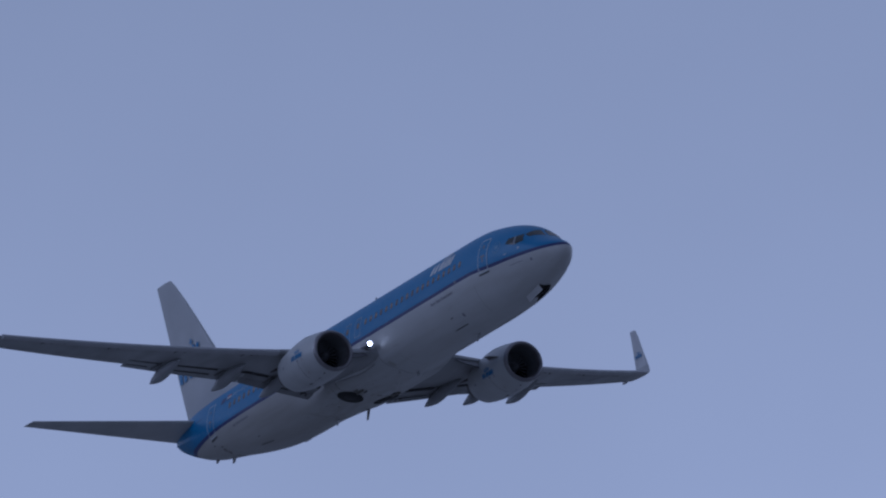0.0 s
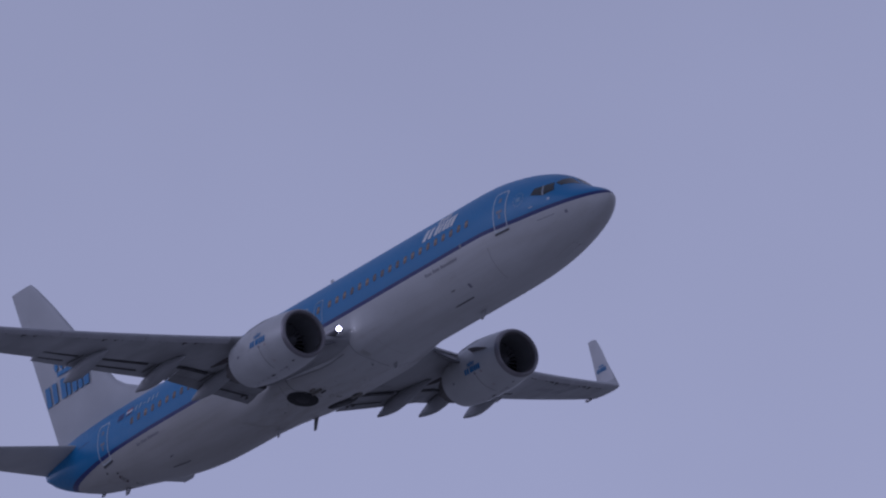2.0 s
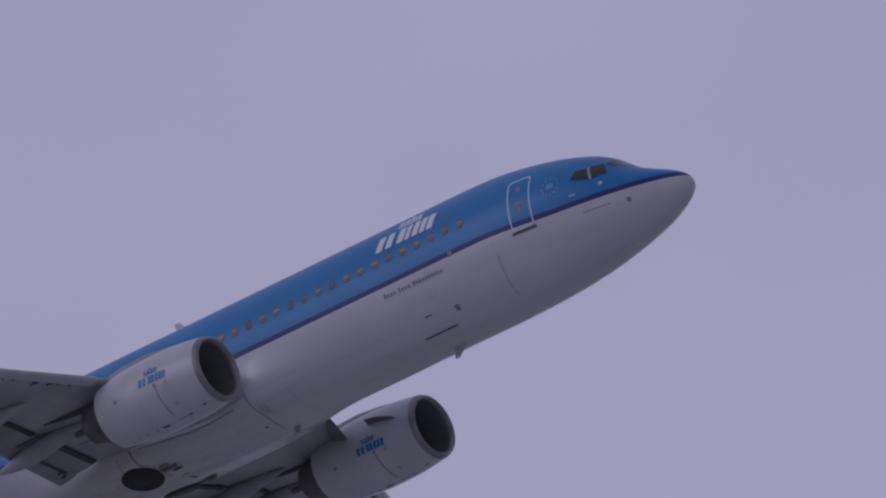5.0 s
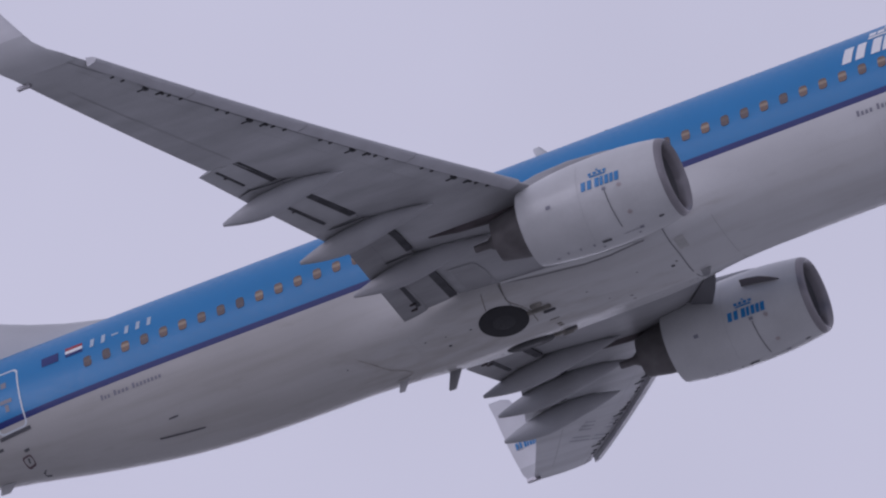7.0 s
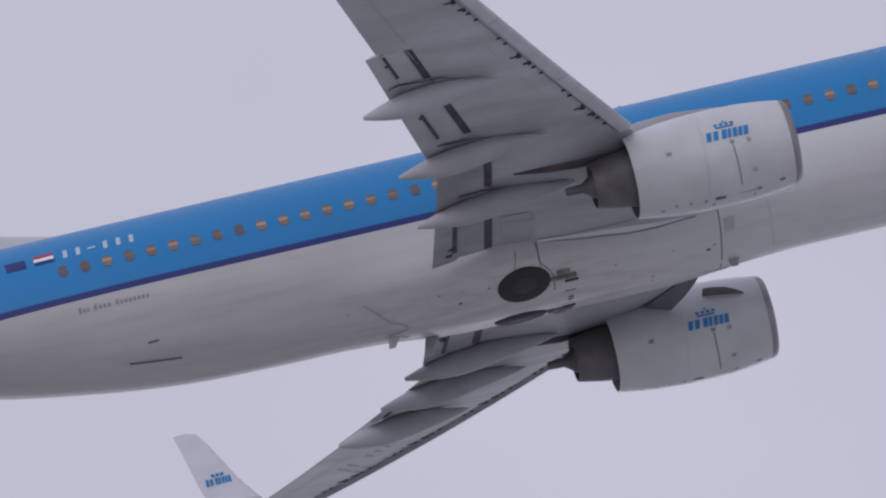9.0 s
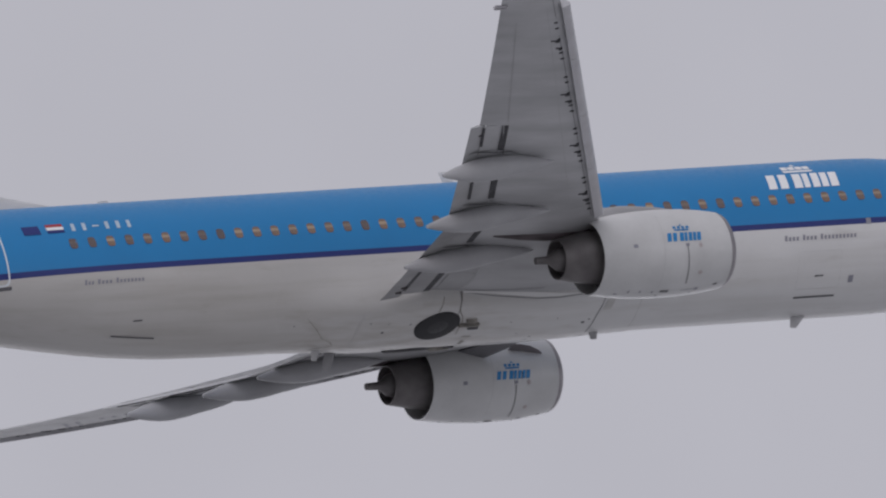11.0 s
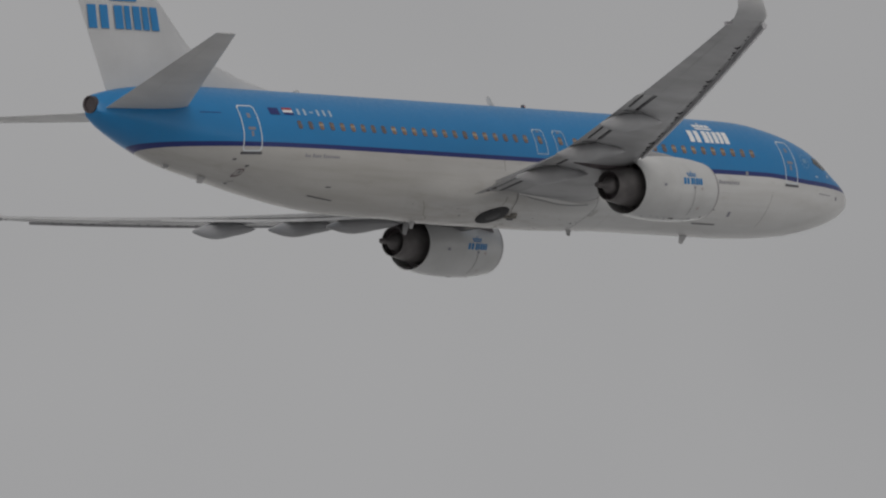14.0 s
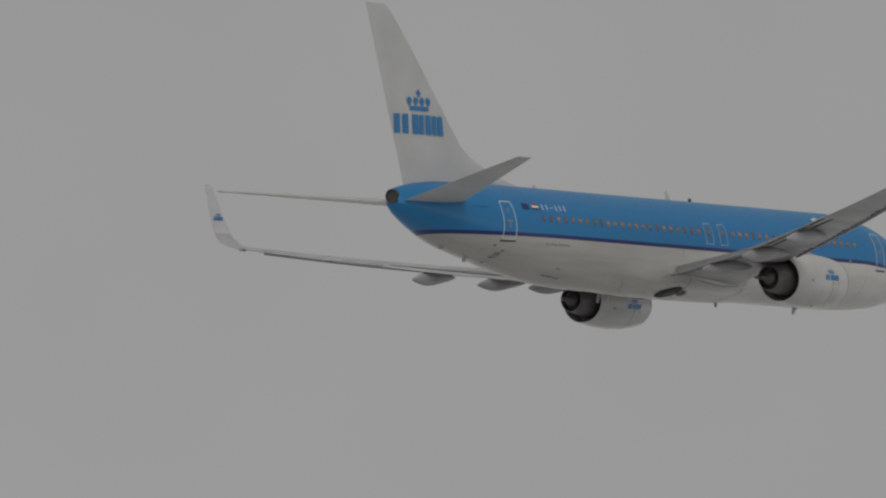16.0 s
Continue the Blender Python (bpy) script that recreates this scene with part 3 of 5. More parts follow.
POST = material("window_post_grey", (0.30, 0.33, 0.36), 0.4)
for side in (-1, 1):
    glass = part("cockpit_window", pane(((14.95, 0.42), (15.50, 0.25), (15.40, 0.66), (15.06, 0.66)), side), GLASS, fuselage, "dark cockpit glass")
    part("window_post", pane(((15.50, 0.25), (15.58, 0.23), (15.47, 0.68), (15.40, 0.68)), side, 0.014), POST, glass, "pale window post")
    part("cockpit_window", pane(((15.58, 0.24), (15.98, 0.32), (15.80, 0.70), (15.47, 0.66)), side), GLASS, fuselage, "dark cockpit glass")
    bm = bmesh.new()
    grid = [[bm.verts.new(hull_point(16.10 + 0.30 * (i / 6) - (0.24 + 0.24 * i / 6) * j / 4, radians(48 + 38 * i / 6), 0.010) * Vector((1, -side, 1))) for j in range(5)] for i in range(7)]
    for i in range(6):
        for j in range(4):
            bm.faces.new((grid[i][j], grid[i + 1][j], grid[i + 1][j + 1], grid[i][j + 1]))
    part("windscreen", bm, GLASS, fuselage, "dark sloping windscreen glass")

# markings on the hull: blocks and bars where the writing and emblems stand
EMBLEM_BARS = ((0.0, 0.115), (0.165, 0.11), (0.36, 0.115), (0.50, 0.08), (0.62, 0.10), (0.75, 0.09), (0.87, 0.11))


def crown_hull(bm, xc, z0, w, h, side):
    patch(bm, xc - w / 2, xc + w / 2, z0, z0 + h * 0.22, 0.0, side, 0.010, 3, 1)
    for k in range(4):
        a = xc - w / 2 + w * (k + 0.08) / 4
        patch(bm, a, a + w * 0.21, z0 + h * 0.32, z0 + h * 0.72, 0, side, 0.010, 1, 2)
    patch(bm, xc - w * 0.05, xc + w * 0.05, z0 + h * 0.78, z0 + h, 0, side, 0.010, 1, 1)
    return bm


for side in (-1, 1):
    for start, wide in EMBLEM_BARS:
        part("title_emblem", patch(bmesh.new(), 8.28 + 2.08 * start, 8.28 + 2.08 * (start + wide), 0.84, 1.30, 0.10, side, 0.010, 2, 5), MARK_WHITE, fuselage, "slanted white bar of the emblem")
    part("crown_emblem", crown_hull(bmesh.new(), 9.40, 1.36, 0.85, 0.30, side), MARK_WHITE, fuselage, "white crown-like emblem of bars and dots")
    bm = bmesh.new()
    for a, b in ((8.34, 8.78), (8.86, 9.30), (9.38, 10.46)):
        n = max(2, round((b - a) / 0.11))
        for k in range(n):
            patch(bm, a + (b - a) * k / n, a + (b - a) * (k + 0.62) / n, -0.585, -0.49 + 0.04 * (k == 0), 0.01, side, 0.008, 1, 1)
    tagged(part("hull_lettering", bm, MARK_GREY, fuselage, "row of small grey bars"), kind="stuff")
    bm = bmesh.new()
    for a, b in ((-11.53, -11.26), (-11.18, -10.76), (-10.68, -9.88)):
        n = max(2, round((b - a) / 0.10))
        for k in range(n):
            patch(bm, a + (b - a) * k / n, a + (b - a) * (k + 0.62) / n, -0.555, -0.475 + 0.04 * (k == 0), 0.01, side, 0.008, 1, 1)
    tagged(part("hull_lettering", bm, MARK_GREY, fuselage, "row of small grey bars"), kind="stuff")
    bm = bmesh.new()
    for k, x in enumerate((-11.55, -11.25, -10.94, -10.62, -10.32, -10.02)):
        if k == 2:
            patch(bm, x, x + 0.18, 0.98, 1.03, 0, side, 0.010, 1, 1)
        else:
            patch(bm, x + 0.02, x + 0.12, 0.89, 1.12, 0.03, side, 0.010, 1, 3)
    tagged(part("registration_marking", bm, MARK_PALE, fuselage, "row of small pale bars"), kind="stuff")
    part("flag_field", patch(bmesh.new(), -12.84, -12.38, 0.86, 1.12, 0, side, 0.010, 2, 2), NAVY_PAINT, fuselage, "small navy flag")
    part("flag_stripe", patch(bmesh.new(), -12.19, -11.73, 1.05, 1.14, 0, side, 0.010, 2, 1), MARK_RED, fuselage, "red stripe of a small flag")
    part("flag_stripe", patch(bmesh.new(), -12.19, -11.73, 0.96, 1.05, 0, side, 0.010, 2, 1), MARK_WHITE, fuselage, "white stripe of a small flag")
    part("flag_stripe", patch(bmesh.new(), -12.19, -11.73, 0.87, 0.96, 0, side, 0.010, 2, 1), NAVY_PAINT, fuselage, "navy stripe of a small flag")
# cargo doors, hatches and small fittings, right side
for x0, x1 in ((8.76, 9.95), (-10.62, -9.44)):
    hatch = part("cargo_door", ring_patch(bmesh.new(), x0 - 0.03, x1 + 0.03, -1.66, -0.86, 0.005, -1, 0.006), FAINT, fuselage, "cargo door with a thin gap")
    part("hinge_line", loft(under_hull(x0, x1, -0.815 if x0 < 0 else -0.90, -0.77 if x0 < 0 else -0.85, 0.012, 6, 1), False, None, False), MARK_DARK, hatch, "dark lower edge")
    part("hatch_handle", patch(bmesh.new(), (x0 + x1) / 2 - 0.13, (x0 + x1) / 2 + 0.12, -1.425, -1.395, 0.02, -1, 0.012, 2, 1), MARK_DARK, hatch)
part("service_panel", patch(bmesh.new(), 10.24, 10.38, -1.58, -1.44, 0, -1, 0.010, 2, 2), MARK_GREY, fuselage, "small grey panel")
part("static_port", patch(bmesh.new(), 10.76, 10.90, -0.28, -0.12, 0, -1, 0.012, 2, 2), MARK_GREY, fuselage, "small grey plate on the line")
part("angle_vane", patch(bmesh.new(), 16.38, 16.50, -0.73, -0.61, 0, -1, 0.012, 2, 2), MARK_GREY, fuselage, "small round grey sensor plate")
bm = bmesh.new()
for k in range(7):
    patch(bm, 15.12 + 0.12 * k, 15.21 + 0.12 * k, -0.635, -0.605, 0, -1, 0.008, 1, 1)
tagged(part("hull_lettering", bm, MARK_GREY, fuselage, "row of tiny grey bars"), kind="stuff")
part("service_hatch", rounded_ring(-14.08, -13.80, -1.09, -0.91, 0.028, -1, 0.008, 0.06), HATCH_RED, fuselage, "dark outlined service hatch")
part("hatch_latch", patch(bmesh.new(), -13.97, -13.92, -1.03, -0.96, 0.03, -1, 0.010, 1, 2), MARK_DARK, fuselage)
for x, z in ((-13.83, -0.83), (-13.78, -1.20), (-14.45, -0.64)):
    part("service_panel", patch(bmesh.new(), x - 0.07, x + 0.07, z - 0.03, z + 0.02, 0, -1, 0.008, 1, 1), MARK_DARK, fuselage)
bm = bmesh.new()
for k in range(14):
    z = -0.75 - 1.05 * k / 14
    patch(bm, 12.27 - 0.012 * k, 12.285 - 0.012 * k, z - 0.075, z, 0.0, -1, 0.006, 1, 1)
part("hull_seam", bm, LINE, fuselage, "thin dark hull seam")
bm = bmesh.new()
for k in range(12):
    a = 2 * math.pi * k / 12
    patch(bm, 14.34 + 0.25 * math.cos(a) - 0.03, 14.34 + 0.25 * math.cos(a) + 0.03, 0.45 + 0.25 * math.sin(a) - 0.03, 0.45 + 0.25 * math.sin(a) + 0.03, 0, -1, 0.010, 1, 1)
patch(bm, 14.22, 14.44, 0.38, 0.54, 0, -1, 0.010, 2, 2)
part("round_emblem", bm, material("pale_blue_marking", (0.16, 0.33, 0.52), 0.4), fuselage, "pale round emblem behind the cockpit")


part("small_emblem", patch(bmesh.new(), 15.74, 15.86, -0.02, 0.08, 0, -1, 0.010, 1, 1), MARK_PALE, fuselage, "tiny pale mark")
part("small_emblem", patch(bmesh.new(), 14.86, 15.06, -0.08, -0.03, 0, -1, 0.010, 2, 1), MARK_PALE, fuselage, "tiny pale mark")


part("tail_seam", patch(bmesh.new(), -16.0, -15.1, 0.84, 0.865, 0, -1, 0.008, 3, 1), NAVY_PAINT, fuselage, "dark panel seam beneath the tail")
# flat dark patch on the hull in place of a shaded bay
part("nose_gear_well_shade", loft(under_hull(14.45, 15.7, -0.29, 0.29, 0.002), False, None, False), DARK, fuselage, "dark patch standing in for the shaded nose gear bay")
DOOR_WHITE = material("hull_white", WHITE, 0.36, 0, 0.06, 0.8)
NOSE_DOORS = []
for side in (-1, 1):
    hinge_a, hinge_b = under_hull(14.45, 15.7, side * 0.31, 0, 0.009, 1, 1)[0][0], under_hull(14.45, 15.7, side * 0.31, 0, 0.009, 1, 1)[1][0]
    rows = [[p - hinge_a for p in row] for row in under_hull(14.45, 15.7, side * 0.31, side * 0.004, 0.009)]
    lift = Vector((0, 0, 0.004))
    door = part("nose_gear_door", loft([r + [p + lift for p in reversed(r)] for r in rows]), DOOR_WHITE, plane, "white nose gear door swinging shut")
    # shaded inner face of the door, put in as a dark sheet
    part("door_inside_shade", loft([[p + lift * 1.5 for p in r] for r in rows], False, None, False), DARK, door, "dark sheet standing in for the shaded inside of the door")
    door.location = hinge_a
    NOSE_DOORS.append((door, hinge_a, (hinge_b - hinge_a).normalized(), side))


# antennas and drain masts: swept blades
def blade(name, x, z, height, chord, sweep, tip, mat=WHITE_PAINT, y=0.0):
    rings = []
    for s in (0, 0.5, 0.92, 1.0):
        c = chord * (1 + (tip - 1) * s) * (1 if s < 1 else 0.8)
        rings.append(airfoil((x - sweep * s, y, z + height * s), c, 0.14, (0, 1, 0), 8, 1.0, 0))
    part(name, loft(rings), mat, plane, "swept blade aerial")


blade("antenna", 0.42, 1.97, 0.40, 0.42, 0.32, 0.45)
blade("antenna", -9.4, 1.98, 0.16, 0.40, 0.12, 0.7)
blade("antenna", 9.55, -1.99, -0.34, 0.46, 0.36, 0.4, WING_PAINT)
blade("antenna", -3.1, 1.97, 0.07, 0.6, 0.1, 0.7)
blade("drain_mast", -4.45, -2.10, -0.26, 0.26, 0.18, 0.6, WING_PAINT)
blade("drain_mast", -3.40, -1.78, -0.52, 0.34, 0.30, 0.6, FAIRING_PAINT, 1.1)
blade("drain_mast", 3.5, -2.0, -0.28, 0.30, 0.1, 0.6, WING_PAINT)
blade("antenna", -14.6, -1.0, -0.24, 0.45, 0.25, 0.6, WING_PAINT)
blade("drain_mast", -16.2, -0.62, -0.18, 0.45, 0.25, 0.6, WING_PAINT)

# wing-to-body fairing
def belly_point(x, a, grow=0.0):
    """The fairing: the hull's lower half swollen sideways round the wing box; a runs from one flank under the belly to the other."""
    p = hull_point(x, -a)
    s = max(0.0, min((5.9 - x) / 4.2, 1.0, (x + 6.6) / 4.2))
    s = s * s * (3 - 2 * s)
    from_flank = math.degrees(min(a, math.pi - a))
    swell = s * (0.11 * math.sin(a) ** 2 + 0.40 * math.exp(-(((from_flank - 40) / 17) ** 2))) - 0.012 + grow
    return Vector((x, -p.y + swell * math.cos(a), p.z - swell * math.sin(a)))


def belly_at(x, z, side, grow=0.006):
    lo, hi = 0.0, math.pi / 2
    for _ in range(24):
        a = (lo + hi) / 2
        lo, hi = (a, hi) if belly_point(x, a, grow).z > z else (lo, a)
    p = belly_point(x, lo, grow)
    return Vector((x, side * p.y, p.z))


def belly_strip(points, side, width=0.03):
    """A thin dark gap along the fairing through points of (x, z)."""
    rows = []
    for (x0, z0), (x1, z1) in zip(points, points[1:]):
        for k in range(6):
            s = k / 6
            rows.append((x0 + (x1 - x0) * s, z0 + (z1 - z0) * s))
    rows.append(points[-1])
    steep = abs(points[0][1] - points[-1][1]) > abs(points[0][0] - points[-1][0])
    d = (width / 2, 0) if steep else (0, width / 2)
    return loft([[belly_at(x - d[0], z - d[1], side), belly_at(x + d[0], z + d[1], side)] for x, z in rows], False, None, False)


belly = part("belly_fairing", loft([[belly_point(5.9 - 12.5 * k / 40, radians(6 + 168 * j / 47)) for j in range(48)] for k in range(41)], False), PAINT, plane, "white belly fairing with oily grime")
for side in (-1, 1):
    part("fairing_gap", belly_strip([(-1.2, -1.29), (0.3, -1.39), (1.45, -1.36)], side, 0.03), LINE, belly, "dark curved gap")
    part("fairing_gap", belly_strip([(-1.21, -1.39), (-0.25, -1.53), (0.95, -1.64), (1.62, -1.65), (2.5, -1.59)], side, 0.022), LINE, belly, "dark curved gap")
    part("fairing_gap", belly_strip([(-1.22, -1.40), (-1.19, -1.62), (-1.16, -1.83)], side, 0.025), LINE, belly, "dark upright gap")
    part("gear_fitting", box(bmesh.new(), (-0.95, side * 0.90 - 0.05, -2.02), (-0.35, side * 0.90 + 0.05, -1.90), 0.02), BRACKET, belly, "small metal gear fitting")
    part("gear_fitting", box(bmesh.new(), (-0.80, side * 1.10 - 0.04, -1.98), (-0.50, side * 1.10 + 0.04, -1.85), 0.02), BRACKET, belly)
    part("gear_fitting", box(bmesh.new(), (-0.62, side * 0.72 - 0.03, -2.04), (-0.30, side * 0.72 + 0.03, -1.94), 0.02), MARK_DARK, belly)
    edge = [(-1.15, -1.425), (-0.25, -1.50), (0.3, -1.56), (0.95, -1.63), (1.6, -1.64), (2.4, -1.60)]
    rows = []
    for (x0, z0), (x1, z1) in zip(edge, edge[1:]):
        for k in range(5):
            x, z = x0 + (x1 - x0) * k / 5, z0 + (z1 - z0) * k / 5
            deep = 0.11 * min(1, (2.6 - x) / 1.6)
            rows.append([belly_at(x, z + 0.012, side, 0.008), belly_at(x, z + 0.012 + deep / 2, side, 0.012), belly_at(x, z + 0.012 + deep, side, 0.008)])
    part("fairing_edge", loft(rows, False, None, False), EDGE_WHITE, belly, "fairing edge in a paler white than the hull")


def belly_xy(x, y, grow=0.007):
    """The fairing's underside over a place in plan."""
    lo, hi = 0.0, math.pi
    for _ in range(26):
        a = (lo + hi) / 2
        lo, hi = (a, hi) if belly_point(x, a, grow).y > y else (lo, a)
    return belly_point(x, lo, grow)


def belly_line(points, width, taper=False):
    """A thin line along the underside through places in plan."""
    rows, last = [], len(points) - 1
    for k, (x, y) in enumerate(points):
        (xa, ya), (xb, yb) = points[max(k - 1, 0)], points[min(k + 1, last)]
        along = Vector((xb - xa, yb - ya, 0)).normalized()
        d = Vector((-along.y, along.x, 0)) * width / 2
        if taper and k in (0, last):
            d *= 0.2
        rows.append([belly_xy(x - d.x, y - d.y), belly_xy(x + d.x, y + d.y)])
    return loft(rows, False, None, False)


def finer(points, n=4):
    return [(a[0] + (b[0] - a[0]) * k / n, a[1] + (b[1] - a[1]) * k / n) for a, b in zip(points, points[1:]) for k in range(n)] + [points[-1]]


for side in (-1, 1):
    for points, width, mat, label in (
            ([(3.0, 1.80), (3.02, 1.63), (3.05, 1.0), (3.05, 0.1)], 0.028, LINE, "dark upright gap"),
            ([(4.20, 1.50), (4.23, 1.19), (4.28, 0.1)], 0.016, FAINT, "thin gap of the fairing's front edge"),
            ([(-1.18, 1.86), (-1.19, 1.60), (-1.10, 1.45), (-0.97, 1.25), (-0.86, 0.95), (-0.86, 0.5)], 0.024, GRIMY_LINE, "grimy gap round the wheel well"),
            ([(-1.68, 1.90), (-1.74, 1.62), (-1.77, 1.50)], 0.02, GRIMY_LINE, "grimy gap beside the wheel well"),
            ([(-3.82, 1.5), (-3.79, 0.9), (-3.76, 0.1)], 0.014, FAINT, "thin gap of the fairing's rear part")):
        part("fairing_gap", belly_line(finer([(x, side * y) for x, y in points]), width), mat, belly, label)
    ridge = finer([(x, side * y) for x, y in ((-5.30, 1.22), (-4.98, 0.95), (-4.68, 0.59), (-4.36, 0.40), (-4.25, 0.24), (-4.40, 0.13), (-4.80, 0.05))], 3)
    part("tail_ridge", belly_line(ridge, 0.032, True), RIDGE, belly, "grimy ridge where the fairing ends")
    panel = [[belly_xy(3.13 + 0.25 * i / 3, side * (1.45 - 0.40 * j / 3), 0.009) for j in range(4)] for i in range(4)]
    part("access_panel", loft(panel, False, None, False), BELLY_PAINT, belly, "off-white access panel")
    for x, y, r in ((-3.52, 1.14, 0.025), (-3.04, 0.75, 0.04), (-3.0, 1.11, 0.02), (0.58, 0.86, 0.022), (1.91, 0.89, 0.02), (1.43, 0.12, 0.03), (2.74, 0.63, 0.045), (2.88, 0.74, 0.025), (-2.37, 1.06, 0.03), (-5.6, 1.0, 0.02), (0.95, 0.35, 0.018)):
        part("drain_hole", belly_line([(x - r, side * y), (x + r, side * y)], r * 1.7), MARK_DARK, belly, "small dark drain")
    for x0, x1, y, w in ((-0.54, -0.42, 0.07, 0.09), (-0.62, -0.36, 0.36, 0.03)):
        part("gear_fitting", belly_line([(x0, side * y), ((x0 + x1) / 2, side * y), (x1, side * y)], w), GRIMY_LINE, belly, "dark greasy fitting")
# seams of the fairing and the retracted main wheels in their open wells
for y in (-1, 1):
    wheel = part("main_wheel", turned([(0, 0.0), (0.004, 0.55), (-0.03, 0.61), (-0.2, 0.63)], (0, 0, 0), 32), TYRE_AND_INTAKE, plane, "black main wheel stowed flush in its open well")
    wheel.matrix_local = Matrix.Translation((-1.56, 0.94 * y, -1.985)) @ Matrix.Rotation(radians(15 * y), 4, "X") @ Matrix.Rotation(radians(90), 4, "Y")
    hub = part("hubcap", turned([(0.012, 0.0), (0.010, 0.26), (-0.01, 0.30)], (0, 0, 0), 24), material("hubcap_grey", (0.024, 0.024, 0.027), 0.6), wheel, "dark hubcap")
    seal = part("wheel_well_seal", turned([(0.0, 0.61), (0.010, 0.65), (-0.05, 0.70)], (0, 0, 0), 32), MARK_GREY, belly, "grey seal round the wheel well")
    seal.matrix_local = wheel.matrix_local.copy()


# ---- wings ----
def wing_le(y):
    return 0.80 - 0.56 * (y - 5.87)


def wing_te(y):
    return -3.0 if y < 5.7 else -3.0 - 0.352 * (y - 5.7)


def wing_z(y):
    return -1.38 + 0.095 * y + 0.0036 * y * y


def under_z(y, x):
    """Height of the wing's underside."""
    c = wing_le(y) - wing_te(y)
    u = min(max((wing_le(y) - x) / c, 0.0), 1.0)
    t = 0.145 - 0.04 * min(y / 10, 1)
    half = 5 * t * (0.2969 * math.sqrt(u) - 0.126 * u - 0.3516 * u**2 + 0.2843 * u**3 - 0.1026 * u**4)
    return wing_z(y) + c * (-0.9 * half + 0.048 * u * (1 - u))


def section(y, side, keep=1.0, drop=0.0):
    le, te = wing_le(y), wing_te(y)
    thick = 0.145 - 0.04 * min(y / 10, 1)
    return airfoil((le, side * y, wing_z(y) + drop), le - te, thick, (0, -0.1 * side, 1), 14, keep, 0.012)


def flap_piece(side, ya, yb, turn, nose, tail, sink, lift):
    """One flap panel behind the fixed wing, let down a little, with its own nose."""
    rings = []
    for k in range(7):
        y = ya + (yb - ya) * k / 6
        c = wing_le(y) - wing_te(y)
        u = (y - 2.0) / 8.8
        ahead, behind = nose[0] + (nose[1] - nose[0]) * u, tail[0] + (tail[1] - tail[0]) * u
        x0 = wing_te(y) + ahead
        hinge = Vector((x0, side * y, wing_z(y) - 0.020 * c - sink + lift * u))
        ring = airfoil(hinge, ahead - behind, 0.13, (0, -0.1 * side, 1), 9, 1.0, 0.01)
        turned_by = Matrix.Rotation(radians(turn), 3, "Y")
        rings.append([hinge + turned_by @ (p - hinge) for p in ring])
    return loft(rings)


def fairing_canoe(side, y, x0, x1, depth, width):
    """A canoe-shaped flap-track housing under the wing."""
    rings = []
    for k in range(15):
        s = k / 14
        x = x0 + (x1 - x0) * s
        r = math.sin(math.pi / 2 * min(s / 0.62, 1)) ** 0.8 if s < 0.62 else 1 - 0.86 * ((s - 0.62) / 0.38) ** 1.6
        r = max(r, 0.03)
        zc = wing_z(y) - 0.26 - 0.36 * max(s - 0.35, 0) * (x0 - x1) * 0.28
        ring = []
        for j in range(14):
            a = 2 * math.pi * j / 14
            ring.append(Vector((x, side * y + width * r * math.cos(a), zc + depth * r * math.sin(a) * (1 if math.sin(a) < 0 else 0.8))))
        rings.append(ring)
    return loft(rings)


FLAP_LIFT, AFT_LIFT = 0.11, 0.20


